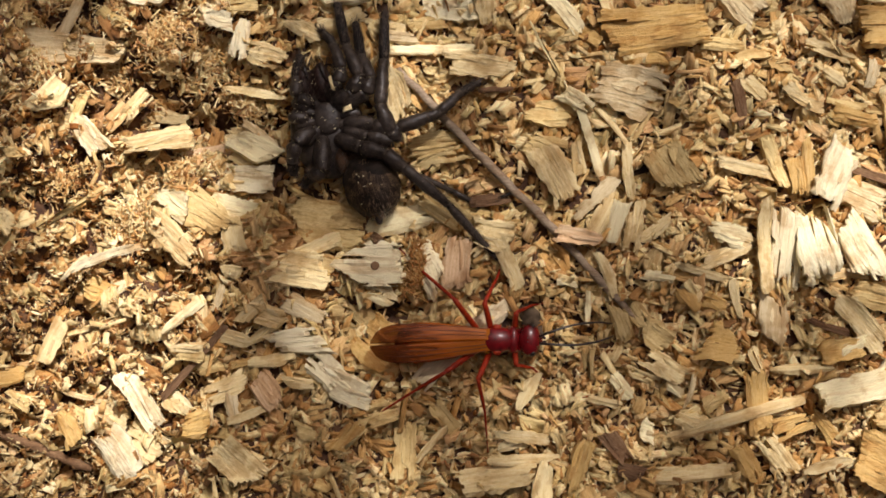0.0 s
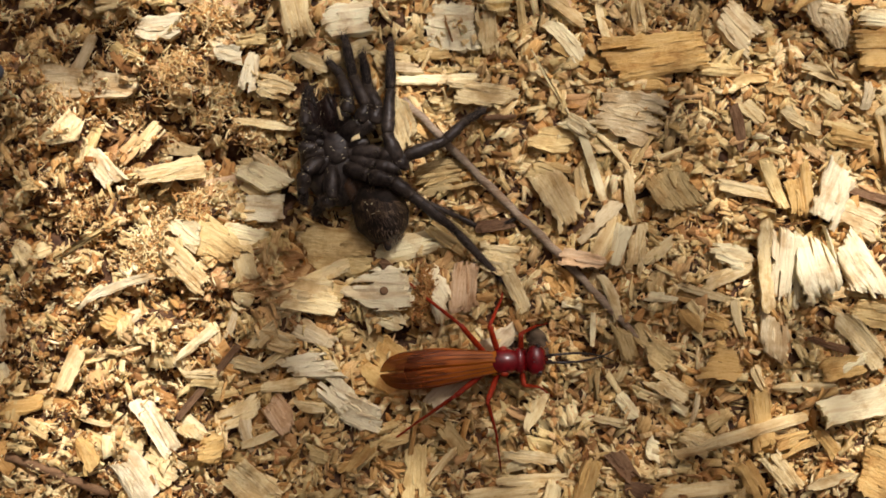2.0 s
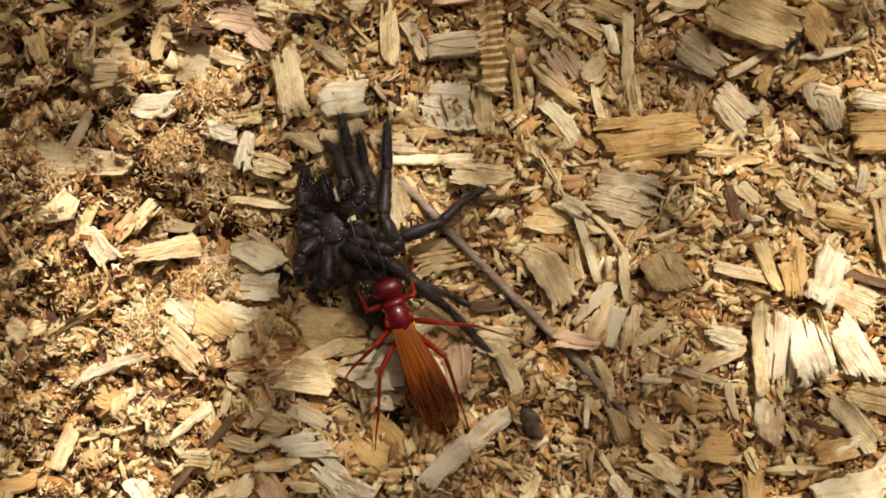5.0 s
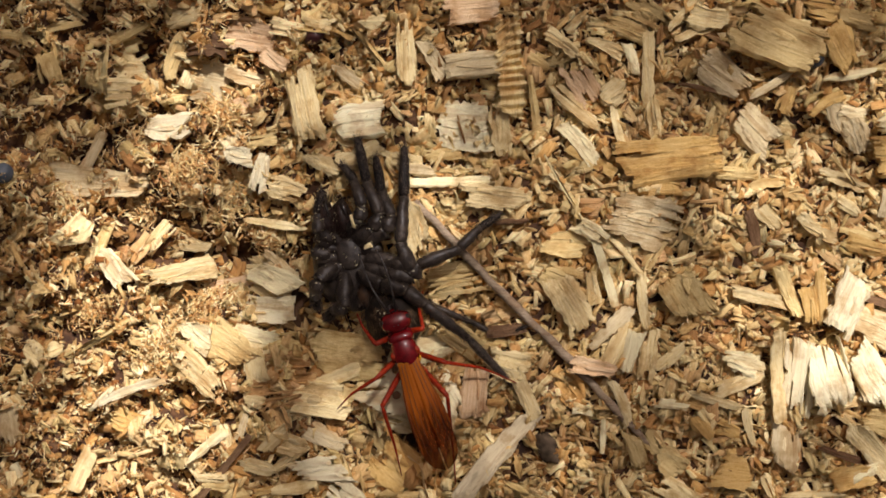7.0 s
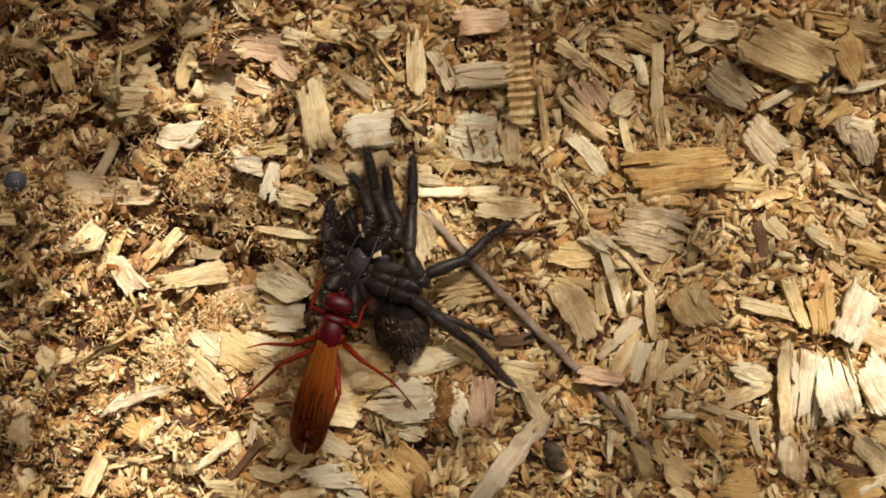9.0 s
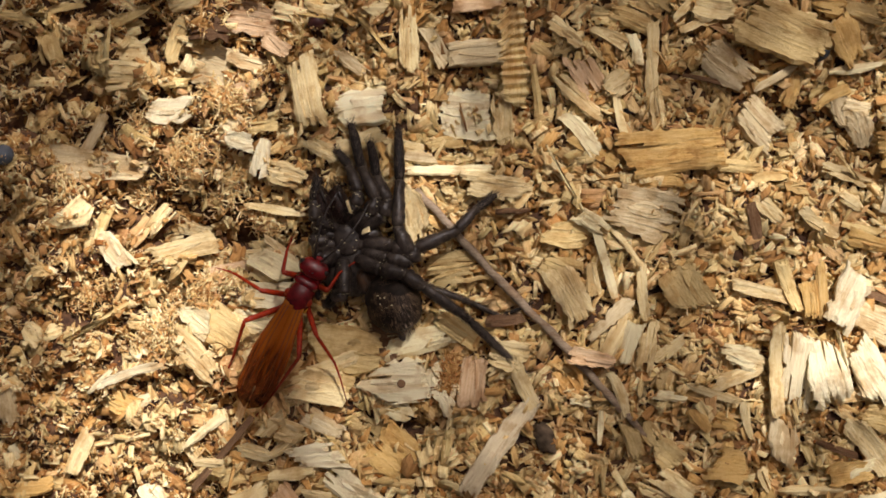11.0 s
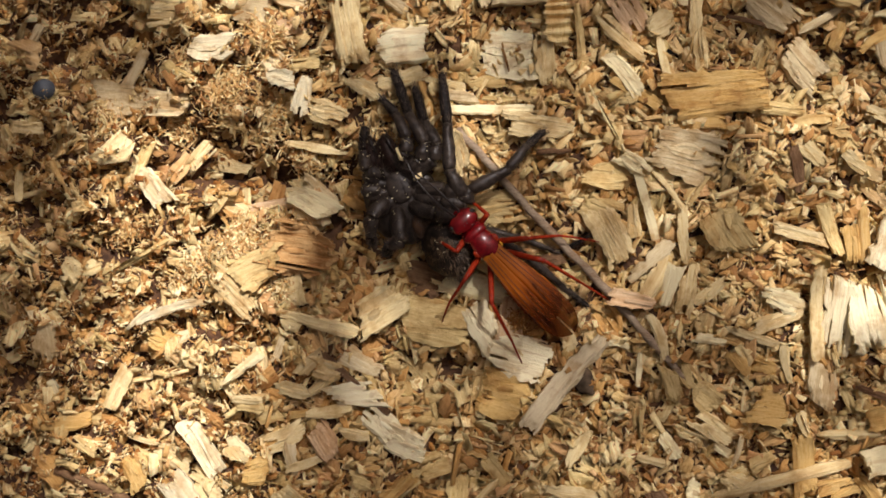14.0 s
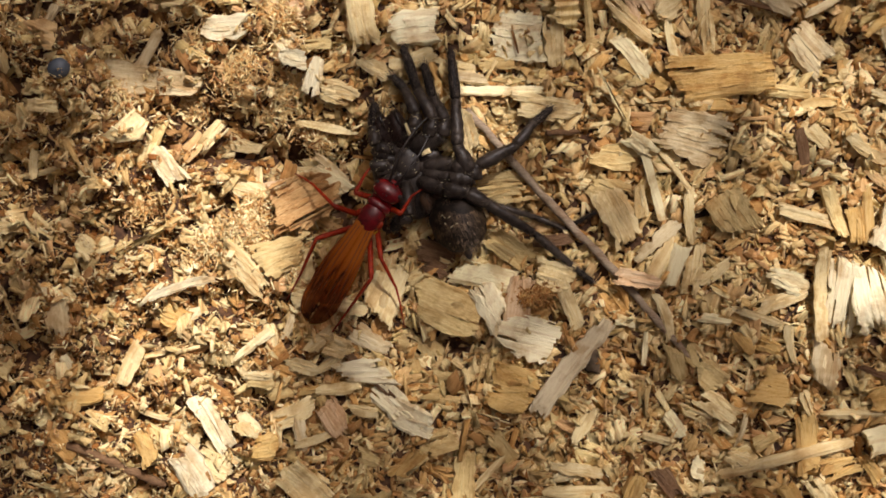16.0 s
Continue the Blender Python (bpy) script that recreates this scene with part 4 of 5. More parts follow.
def build_spider():
    spider = tagged(new("spider"), "dead black hairy spider lying on its back on sawdust", "spider")
    spider.matrix_world = pose(-13.6 * MM, 20.0 * MM, 0)
    body_part("carapace", egg((-0.3, -0.9, 1.8), (-0.2, 1, 0), 9.0, 3.5, 1.5), SPIDER, spider)
    body_part("sternum", lumpy(egg((-0.3, 0.1, 3.3), (-0.15, 1, 0), 3.0, 1.25, 0.42, 16, 24, 0.7), 0.04, 1.5), SPIDER, spider, label="glossy black breast plate")
    body_part("sternum_rim", ring_tube([(1.28 * math.cos(radians(k)) - 0.3, 1.5 * math.sin(radians(k)) + 0.1, 3.3) for k in range(100, 435, 12)], [0.06] * 28, 6), PALE_RIM, spider, label="paler brown seam round the breast plate")
    body_part("abdomen", lumpy(egg((3.9, -5.9, 2.5), (0.3, -0.95, 0), 5.8, 2.6, 2.4, 24, 30, 0.8), 0.08, 0.8), BELLY, spider, label="hairy dark brown abdomen dusted with sawdust")
    for at, way in (((1.2, -3.6, 2.7), (0.15, -1, 0)), ((2.6, -3.9, 2.6), (0.5, -0.9, 0))):
        body_part("epigastrium", lumpy(egg(at, way, 2.6, 0.75, 0.7, 14, 16), 0.12, 1.2, at[0]), PLATE, spider, label="reddish brown plate before the abdomen")
    body_part("spinneret", egg((4.6, -9.1, 2.4), (0.3, -0.95, 0), 1.0, 0.35, 0.3), SPIDER, spider)
    for k in range(8):
        a = radians((-20, 12, 40, 66)[k % 4]) if k < 4 else radians(184 - (-48, -10, 20, 52)[k % 4])
        out = Vector((math.cos(a), math.sin(a), 0))
        body_part("coxa", lumpy(egg(out * 2.05 + Vector((-0.3, 0.1, 3.05)), out, 2.1, 0.62, 0.6, 14, 14, 0.6), 0.10, 1.6, k), SPIDER, spider)
    for at, way, long in (((-2.5, -1.9, 3.3), (-0.8, -0.6, 0.1), 2.2), ((-0.6, -3.2, 3.4), (0, -1, 0.1), 2.4), ((-2.9, 0.1, 3.3), (-1, 0.1, 0), 1.9), ((-2.7, 1.3, 3.3), (-1, 0.6, 0), 1.8)):
        body_part("trochanter", lumpy(egg(at, way, long, 0.72, 0.66, 14, 16, 0.6), 0.12, 1.4, at[1]), SPIDER, spider)
    for dx in (-0.8, 0.8):
        jaw = body_part("chelicera", lumpy(egg((-1.7 + dx, 3.2, 3.0), (-0.2, 1, 0.1), 3.8, 1.0, 1.1, 18, 20, 0.8), 0.14, 1.5, dx), JAW, spider, label="dark reddish brown jaw")
        body_part("fang", ring_tube(*smooth_line([(-1.8 + dx, 5.0, 3.4), (-1.6 + dx, 4.4, 4.2), (-1.2 + dx, 3.4, 4.1)], [0.28, 0.2, 0.05]), 6), HORN, jaw)
    legs = [
        [(1.3, -0.4, 3.2), (4.0, -0.5, 4.2), (5.6, -1.4, 4.6), (4.6, 1.1, 5.0), (4.8, 5.4, 4.0), (4.7, 10.4, 2.6)],
        [(0.3, 1.4, 3.2), (2.0, 2.4, 4.3), (2.7, 3.8, 4.6), (1.3, 6.7, 3.6), (0.2, 11.2, 2.2)],
        [(0.6, 1.0, 3.1), (3.2, 2.3, 4.4), (3.7, 3.6, 4.5), (2.7, 5.8, 3.6), (2.0, 9.4, 2.2)],
        [(1.2, -1.0, 3.1), (3.5, -1.8, 4.2), (5.7, -2.0, 4.4), (6.2, -0.9, 4.4), (10.0, 0.7, 4.0), (11.9, 2.7, 3.2), (13.8, 4.0, 1.8)],
        [(0.6, -1.7, 3.1), (2.9, -2.7, 4.4), (5.1, -3.2, 4.6), (6.8, -4.4, 4.4), (10.9, -7.6, 3.2), (14.8, -11.6, 1.8), (16.2, -12.9, 1.2)],
        [(1.0, -2.1, 2.6), (4.0, -3.3, 2.6), (7.2, -4.6, 1.9), (11.3, -6.2, 1.2), (13.9, -7.6, 1.1), (16.9, -6.3, 1.5)],
        [(-1.6, -1.0, 3.1), (-3.1, -2.4, 4.2), (-3.4, -4.0, 3.6), (-3.3, -5.1, 2.2)],
        [(-0.7, -1.7, 3.2), (-0.6, -4.9, 4.2), (-1.6, -5.2, 3.2), (-2.4, -6.1, 1.8)],
    ]
    stout = [0.66, 0.76, 0.70, 0.60, 0.50, 0.38]
    thick = [stout, [0.66, 0.72, 0.62, 0.50, 0.36], [0.64, 0.70, 0.60, 0.48, 0.34], [0.66, 0.76, 0.74, 0.62, 0.50, 0.40, 0.30],
             [0.66, 0.76, 0.72, 0.56, 0.42, 0.28, 0.18], [0.46, 0.46, 0.36, 0.24, 0.20, 0.14], [0.65, 0.70, 0.55, 0.36], [0.65, 0.72, 0.55, 0.36]]
    for i, (joints, radii) in enumerate(zip(legs, thick)):
        leg = spider_limb(spider, "leg", joints, radii, "outstretched black leg" if i in (3, 4, 5) else "folded black leg")
        for j in range(2, len(joints) - 1):
            at, way = Vector(joints[j]) - Vector(joints[0]), (Vector(joints[j + 1]) - Vector(joints[j - 1])).normalized()
            body_part("joint_skin", ring_tube([at - way * 0.09, at - way * 0.05, at + way * 0.05, at + way * 0.09], [radii[j] * k for k in (0.7, 0.9, 0.9, 0.7)], 12), PALE_RIM, leg)
    for joints in ([(-0.5, 2.0, 3.0), (0.7, 3.3, 4.2), (1.0, 4.5, 4.2), (0.1, 6.9, 3.3), (-1.1, 8.5, 2.2)], [(-1.6, 1.4, 3.0), (-3.1, 1.9, 4.0), (-3.2, 3.7, 3.6), (-2.9, 6.1, 2.6)]):
        spider_limb(spider, "pedipalp", joints, [0.58, 0.64, 0.56, 0.44, 0.30][:len(joints)])
        legs.append(joints)
    for at, size, turn in (((1.6, 0.9, 4.3), (0.9, 0.5), 20), ((0.1, 3.1, 4.7), (1.3, 0.32), 105)):
        rng = np.random.default_rng(int(turn))
        v, f, g = plate(rng, size[0], size[1], 0.18, 3, 2, 0.4, 0.3)
        flake = body_part("stuck_flake", (v, f.tolist()), P, spider, at, "pale wood flake stuck on the spider", g)
        flake.matrix_basis = pose(at[0] * MM, at[1] * MM, at[2] * MM, 8, -12, turn)
    rng = np.random.default_rng(5)
    verts, faces = [], []

    def bristle(root, out, along, long):
        n = len(verts)
        across = out.cross(along).normalized() * 0.03
        verts.extend([root - across, root + across, root + out * long + along * long * 0.8])
        faces.append((n, n + 1, n + 2))

    way, side = Vector((0.3, -0.954, 0)), Vector((0.954, 0.3, 0))
    for _ in range(2200):
        a, c = rng.uniform(0, 2 * np.pi), np.arccos(rng.uniform(-0.2, 1))
        out = side * (math.sin(c) * math.cos(a) * 2.4) + way * (math.sin(c) * math.sin(a) * 2.95) + Vector((0, 0, math.cos(c) * 2.3))
        if out.dot(way) > 0.4 and rng.random() < 0.6:
            continue
        bristle(Vector((3.9, -5.9, 2.5)) + out * 1.04, out.normalized() * 0.22 + Vector((0, 0, 0.04)), way * 1.1, rng.uniform(0.6, 1.3) if out.dot(way) < 0.4 else rng.uniform(0.3, 0.6))
    fur = body_part("abdomen_hair", (verts, faces), BROWN_HAIR, spider, label="longer brown hairs on the abdomen")
    tagged(fur, kind="stuff")
    verts, faces = [], []
    for _ in range(500):
        a, f = rng.uniform(0.2, 2.9), rng.uniform(-1.8, 1.8)
        root = Vector((2.0, -3.9, 2.3)) + way * f + side * math.cos(a) * 1.5 + Vector((0, 0, math.sin(a) * 1.15))
        bristle(root, (side * math.cos(a) + Vector((0, 0, 1))).normalized(), way, rng.uniform(0.25, 0.6))
    thick += [[0.58, 0.64, 0.56, 0.44, 0.30]] * 2
    for joints, radii in zip(legs, thick):
        for a, c, ra, rc in zip(joints, joints[1:], radii, radii[1:]):
            a, c = Vector(a), Vector(c)
            run = (c - a).normalized()
            for _ in range(int((c - a).length * 110)):
                turn = Matrix.Rotation(rng.uniform(0, 6.28), 3, run)
                out = turn @ run.orthogonal().normalized()
                f = rng.random()
                bristle(a.lerp(c, f) + out * (ra * (1 - f) + rc * f) * 0.92, out * 0.55, run, rng.uniform(0.25, 0.75))
    for _ in range(700):
        a, f = rng.uniform(0, 6.28), rng.uniform(-2, 2)
        root = Vector((-1.2 - 0.2 * f + rng.choice((-0.85, 0.85)) + math.cos(a) * 0.95, 3.4 + f, 3.0 + abs(math.sin(a)) * 1.0))
        bristle(root, Vector((math.cos(a), 0.2, abs(math.sin(a)))), Vector((0, 1, 0)), rng.uniform(0.3, 0.7))
    fur = body_part("hair", (verts, faces), HAIR, spider, label="short brown bristles")
    tagged(fur, kind="stuff")
    verts, faces = [], []
    for _ in range(330):
        spot = Vector((rng.normal(1.0, 3.2), rng.normal(-1.0, 4.2), 0))
        if spot.length < 1.5 and rng.random() < 0.6:
            continue
        inside = ((spot.x - 3.9) / 2.4) ** 2 + ((spot.y + 5.9) / 2.8) ** 2
        z = 2.6 + 2.4 * math.sqrt(1 - inside) if inside < 1 else 3.75 if spot.length < 1.5 else 3.6
        if inside >= 1 and spot.length >= 1.5:
            joints = legs[rng.integers(0, len(legs))]
            i, f = rng.integers(0, 2), rng.random()
            spot = Vector(joints[i]).lerp(Vector(joints[i + 1]), f) + Vector((rng.normal(0, 0.2), rng.normal(0, 0.2), 0))
            z = spot.z + 0.60
        v, f = egg((spot.x, spot.y, z), (1, rng.uniform(-1, 1), 0), 0.04 + rng.exponential(0.10), rng.uniform(0.015, 0.045), 0.035, 3, 4)
        faces += [tuple(i + len(verts) for i in q) for q in f]
        verts += v
    for _ in range(90):
        v, f = egg((rng.normal(-2.6, 0.8), rng.normal(2.0, 1.6), rng.uniform(3.6, 4.4)), (1, rng.uniform(-1, 1), 0), 0.04 + rng.exponential(0.08), rng.uniform(0.02, 0.045), 0.03, 3, 4)
        faces += [tuple(i + len(verts) for i in q) for q in f]
        verts += v
    tagged(body_part("sawdust_specks", (verts, faces), W, spider, label="pale specks of sawdust"), kind="stuff")
    return spider


def wing_shape(side, length, wide, sweep):
    """One wing along -x: a thin curved plate, with its ribs."""
    verts, faces, grain = [], [], []
    n, m = 22, 8
    for layer in (0.0, 0.035):
        for i in range(n + 1):
            f = i / n
            lead = wide * (0.58 + 0.42 * math.sin(min(f * 1.3, 1.0) * math.pi / 2)) * math.sqrt(max(0.02, 1 - max(0.0, (f - 0.70) / 0.30) ** 2.4))
            for k in range(m + 1):
                g = k / m
                y = side * (g * lead - 0.25 * wide + sweep * f)
                verts.append((-f * length, y, layer + 0.35 * math.sin(f * 3) - 0.25 * g * g + 0.008 * math.sin(g * 14)))
                grain.append((f * length, y, 0))
    off = (n + 1) * (m + 1)
    for i in range(n):
        for k in range(m):
            a = i * (m + 1) + k
            faces += [(a, a + 1, a + m + 2, a + m + 1), (off + a, off + a + m + 1, off + a + m + 2, off + a + 1)]
    rim = [k for k in range(m + 1)] + [i * (m + 1) + m for i in range(1, n + 1)] + [n * (m + 1) + k for k in range(m - 1, -1, -1)] + [i * (m + 1) for i in range(n - 1, 0, -1)]
    for a, b in zip(rim, rim[1:] + rim[:1]):
        faces.append((a, off + a, off + b, b))
    return verts, faces, grain


def build_wasp():
    wasp = tagged(new("wasp"), "red spider wasp with folded amber wings walking on sawdust", "wasp")
    head = body_part("head", lumpy(egg((2.55, 0, 2.9), (0, 1, 0), 2.9, 1.02, 1.0, 16, 20, 0.7), 0.03, 1.2), RED, wasp, label="glossy crimson head")
    body_part("face", egg((3.15, 0, 2.55), (1, 0, -0.5), 1.3, 0.62, 0.4), RED, head)
    for s in (1, -1):
        body_part("eye", egg((2.65, s * 1.17, 3.0), (0.5, 0.1 * s, 1), 1.3, 0.34, 0.34), HORN, head, label="dark compound eye")
        body_part("mandible", egg((3.75, s * 0.28, 2.2), (1, -0.5 * s, -0.3), 0.8, 0.18, 0.18), HORN, head)
        body_part("ocellus", egg((2.35, s * 0.17, 3.82), (1, 0, 0), 0.16, 0.08, 0.08, 6, 8), HORN, head)
        body_part("shoulder", egg((1.15, s * 0.75, 2.55), (1, -0.2 * s, 0), 1.5, 0.52, 0.6), RED, wasp)
        body_part("tegula", egg((-0.45, s * 1.12, 3.35), (1, 0, 0), 0.8, 0.3, 0.22), LEG_RED, wasp, label="small orange-red scale at the wing root")
    body_part("neck", egg((1.75, 0, 2.6), (1, 0, 0), 0.9, 0.42, 0.42), RED, wasp)
    body_part("pronotum", lumpy(egg((1.05, 0, 2.85), (0, 1, 0), 2.5, 0.66, 0.9, 14, 18, 0.7), 0.03, 1.0), RED, wasp)
    body_part("thorax", egg((-0.45, 0, 2.9), (1, 0, 0), 3.3, 1.28, 1.08, 16, 20, 0.75), RED, wasp, label="glossy crimson thorax")
    body_part("scutellum", egg((-1.75, 0, 3.25), (1, 0, -0.15), 1.1, 0.62, 0.45), RED, wasp)
    body_part("propodeum", lumpy(egg((-1.8, 0, 2.5), (1, 0, 0), 2.2, 1.0, 0.95), 0.04, 1.5), RED, wasp)
    body_part("spot", egg((-1.3, -1.0, 2.75), (1, 0, 0), 0.8, 0.28, 0.35), YELLOW, wasp, label="yellow mark at the wing base")
    body_part("abdomen", ring_tube(*smooth_line([(-2.5, 0, 2.4), (-3.2, 0, 2.4), (-4.8, 0, 2.3), (-6.8, 0, 2.0), (-8.4, 0, 1.7), (-9.3, 0, 1.5)],
                                                [0.2, 0.85, 1.4, 1.3, 0.8, 0.08]), 14), GASTER, wasp, label="amber abdomen under the wings")
    wings = []
    for s in (1, -1):
        v, f, g = wing_shape(s, 10.9, 1.75, 0.1)
        wings.append(body_part("wing", (v, f), WING, wasp, (-1.1, s * 0.42, 3.75 + 0.06 * s), "long translucent amber wing with smoky tip", g))
        for k, reach in ((0.95, 0.8), (0.66, 0.86), (0.4, 0.78)):
            line = []
            for i in range(9):
                fr = 0.03 + reach * i / 8
                lead = 1.75 * (0.58 + 0.42 * math.sin(min(fr * 1.3, 1.0) * math.pi / 2)) * math.sqrt(max(0.02, 1 - max(0.0, (fr - 0.70) / 0.30) ** 2.4))
                line.append((-fr * 10.9, s * (k * lead - 0.25 * 1.75 + 0.1 * fr), 0.07 + 0.35 * math.sin(fr * 3) - 0.25 * k * k))
            body_part("vein", ring_tube(line, [0.034] * 6 + [0.028, 0.022, 0.014], 5), VEIN, wings[-1])
    for s in (1, -1):
        v, f, g = wing_shape(s, 8.2, 1.9, 0.1)
        wings.append(body_part("hind_wing", (v, f), WING, wasp, (-1.6, s * 0.35, 3.5), "shorter translucent amber hind wing", g))
    antennae = []
    for s in (1, -1):
        bend = [(0, 0, 0), (1.1, s * 0.28, 0.5), (3.2, s * 0.65, 0.35), (5.4, s * 0.65, -0.2), (7.0, s * 0.35, -0.8)]
        antennae.append(body_part("antenna", ring_tube(*smooth_line(bend, [0.13, 0.12, 0.1, 0.09, 0.05]), 6), HORN, wasp, (3.4, s * 0.3, 3.1), "thin dark antenna"))
    plan = [
        ("front", 1, (1.2, 0.7, 2.2), (1.3, 2.5, 3.4), (2.9, 3.2, 1.6), (4.1, 3.4, 0.6)),
        ("front", -1, (1.2, -0.7, 2.2), (1.3, -2.3, 3.4), (2.9, -2.6, 1.6), (4.1, -3.6, 0.6)),
        ("mid", 1, (-0.9, 0.8, 2.0), (-1.6, 3.4, 4.2), (-0.3, 5.9, 1.8), (0.3, 7.9, 0.6)),
        ("mid", -1, (-0.9, -0.8, 2.0), (-2.2, -3.6, 4.2), (-1.5, -6.6, 1.8), (-1.2, -10.4, 0.6)),
        ("hind", 1, (-2.1, 0.8, 2.0), (-4.3, 3.6, 4.6), (-7.6, 6.6, 2.0), (-9.9, 9.0, 0.6)),
        ("hind", -1, (-2.1, -0.8, 2.0), (-5.1, -2.9, 4.6), (-8.8, -5.2, 2.0), (-13.2, -8.0, 0.6)),
    ]
    legs = []
    for pair, s, *joints in plan:
        hip, knee, ankle, foot = (Vector(j) for j in joints)
        leg = limb(wasp, f"{pair}_leg", None, joints[:2], [0.29, 0.25], LEG_RED)
        bend = ankle.lerp(foot, 0.4) + Vector((0, 0, -0.25))
        shin = body_part("tibia", ring_tube([Vector((0, 0, 0)), (ankle - knee) * 0.12, (ankle - knee) * 0.7, ankle - knee, bend - knee, foot - knee],
                                            [0.15, 0.19, 0.16, 0.12, 0.085, 0.05], 8), LEG_RED, leg, knee - hip)
        legs.append((leg, shin, joints[0], knee - hip, pair, s))
    return wasp, legs, antennae, wings


spider = build_spider()
wasp, wasp_legs, antennae, wings = build_wasp()


def build_pebble(x, y, r):
    ob = new("pebble", mesh_of("pebble", *egg((0, 0, 0), (1, 0.3, 0), r * 2.2, r, r * 0.85, 10, 14), STONE, smooth=True))
    ob.matrix_world = pose(x * MM, y * MM, (float(height(np.float64(x), np.float64(y))) + r * 0.6) * MM)
    tagged(ob, "small smooth blue-grey stone half sunk in sawdust", "pebble")


build_pebble(-46.2, 27.2, 1.0)
build_pebble(30.3, 39.0, 0.9)
build_pebble(12.7, 33.2, 0.45)


def build_seed(x, y):
    verts, faces = egg((0, 0, 0), (0.6, -1, 0), 3.3, 1.0, 0.7, 18, 22)
    verts = [v * (1 + 0.22 * noise.noise(v * 1.6) + 0.12 * noise.noise(v * 4.0)) for v in verts]
    ob = new("seed", mesh_of("seed", verts, faces, SEED, smooth=True))
    ob.matrix_world = pose(x * MM, y * MM, (float(height(np.float64(x), np.float64(y))) + 0.45) * MM)
    tagged(ob, "dark grey-brown wrinkled seed among wood chips", "seed")


build_seed(5.7, 1.9)


def build_bud(x, y):
    verts, faces = lumpy(egg((0, 0, 0), (1, 0.5, 0), 2.0, 0.75, 0.7, 14, 16), 0.12, 2.0)
    ob = new("bud", mesh_of("bud", verts, faces, BUD, smooth=True))
    ob.matrix_world = pose(x * MM, y * MM, (float(height(np.float64(x), np.float64(y))) + 1.0) * MM)
    tagged(ob, "small glossy dark maroon bud among wood flakes", "bud")


build_bud(-17.1, 40.7)


def build_curl(x, y, length, width, turn):
    """A planed shaving crimped into many small ridges across its length."""
    rng = np.random.default_rng(77)
    v, f, g = plate(rng, length, width, 0.22, 72, 3, 0.3, 0.1, 0.5, 0.1)
    phase = v[:, 0] * 2 * np.pi / 0.8 + 0.9 * np.sin(v[:, 0] * 1.1) + 0.35 * v[:, 1]
    v[:, 2] += 0.34 * np.sin(phase) + 0.35
    v[:, 1] *= 1 + 0.10 * np.sin(phase * 0.5 + 1.0) + 0.06 * np.sin(phase)
    ob = new("wood_curl", mesh_of("wood_curl", v, f.tolist(), P, g))
    ob.matrix_world = pose(x * MM, y * MM, (float(height(np.float64(x), np.float64(y))) + 1.3) * MM, 3, 2, turn)
    tagged(ob, "straw-coloured crimped wood shaving with close ridges", "wood shaving")


build_curl(1.6, 37.8, 9.0, 2.5, -86)


def build_clump(name, label, material, seed, long, wide, tall, count):
    """A loose heap of short torn fibres."""
    rng = np.random.default_rng(seed)
    verts, faces, grain = [], [], []
    for _ in range(count):
        v, f, g = plate(rng, rng.uniform(0.4, 1.5), rng.uniform(0.06, 0.2), rng.uniform(0.04, 0.1), 2, 1, 0.6, rng.uniform(-1.5, 1.5))
        turn = np.array(Euler((rng.normal(0, 0.6), rng.normal(0, 0.5), rng.normal(0, 1.2))).to_matrix())
        x, y = rng.normal(0, 0.45), rng.normal(0, 0.45)
        spot = np.array([x * long, y * wide, tall * max(0.0, 1 - x * x - y * y) * rng.random() ** 0.5])
        faces += (f + len(verts)).tolist()
        verts += (v @ turn.T + spot).tolist()
        grain += g.tolist()
    return tagged(new(name, mesh_of(name, verts, faces, material, grain)), label, "wood clump")


for k, (x, y, long, wide, tall) in enumerate(((-33.0, 30.2, 2.6, 2.0, 2.2), (-29.5, 27.4, 2.4, 1.8, 2.0), (-25.0, 25.4, 2.8, 1.8, 2.0), (-34.5, 25.0, 2.2, 1.6, 1.6), (-21.5, 21.6, 2.4, 1.4, 1.8),
                                              (-38.5, 14.2, 2.4, 1.8, 1.8), (-31.5, 11.0, 2.2, 1.6, 1.8), (-27.0, 14.4, 2.4, 1.6, 1.8), (-40.5, 24.5, 2.4, 1.8, 1.8), (-25.8, 33.0, 2.0, 1.6, 1.6))):
    heap = build_clump("fibre_clump", ("fluffy clump of torn cream wood fibres on the bank", "matted clump of tan and brown wood fibres on the bank")[k % 2],
                       (CREAM, LITTER)[k % 2], 50 + k, long * 1.25, wide * 1.2, tall, 300)
    heap.matrix_world = pose(x * MM, y * MM, float(height(np.float64(x), np.float64(y))) * MM, 0, 0, 37 * k)
kicked = [build_clump("fibre_clump", "fluffy heap of cream sawdust kicked up by the wasp", CREAM, 70 + k, 2.9, 2.2, 1.5, 420) for k in range(4)]
rotten_clump = build_clump("rotten_clump", "loose clump of dark rotten wood fibres", DUST, 31, 2.4, 1.2, 0.9, 420)


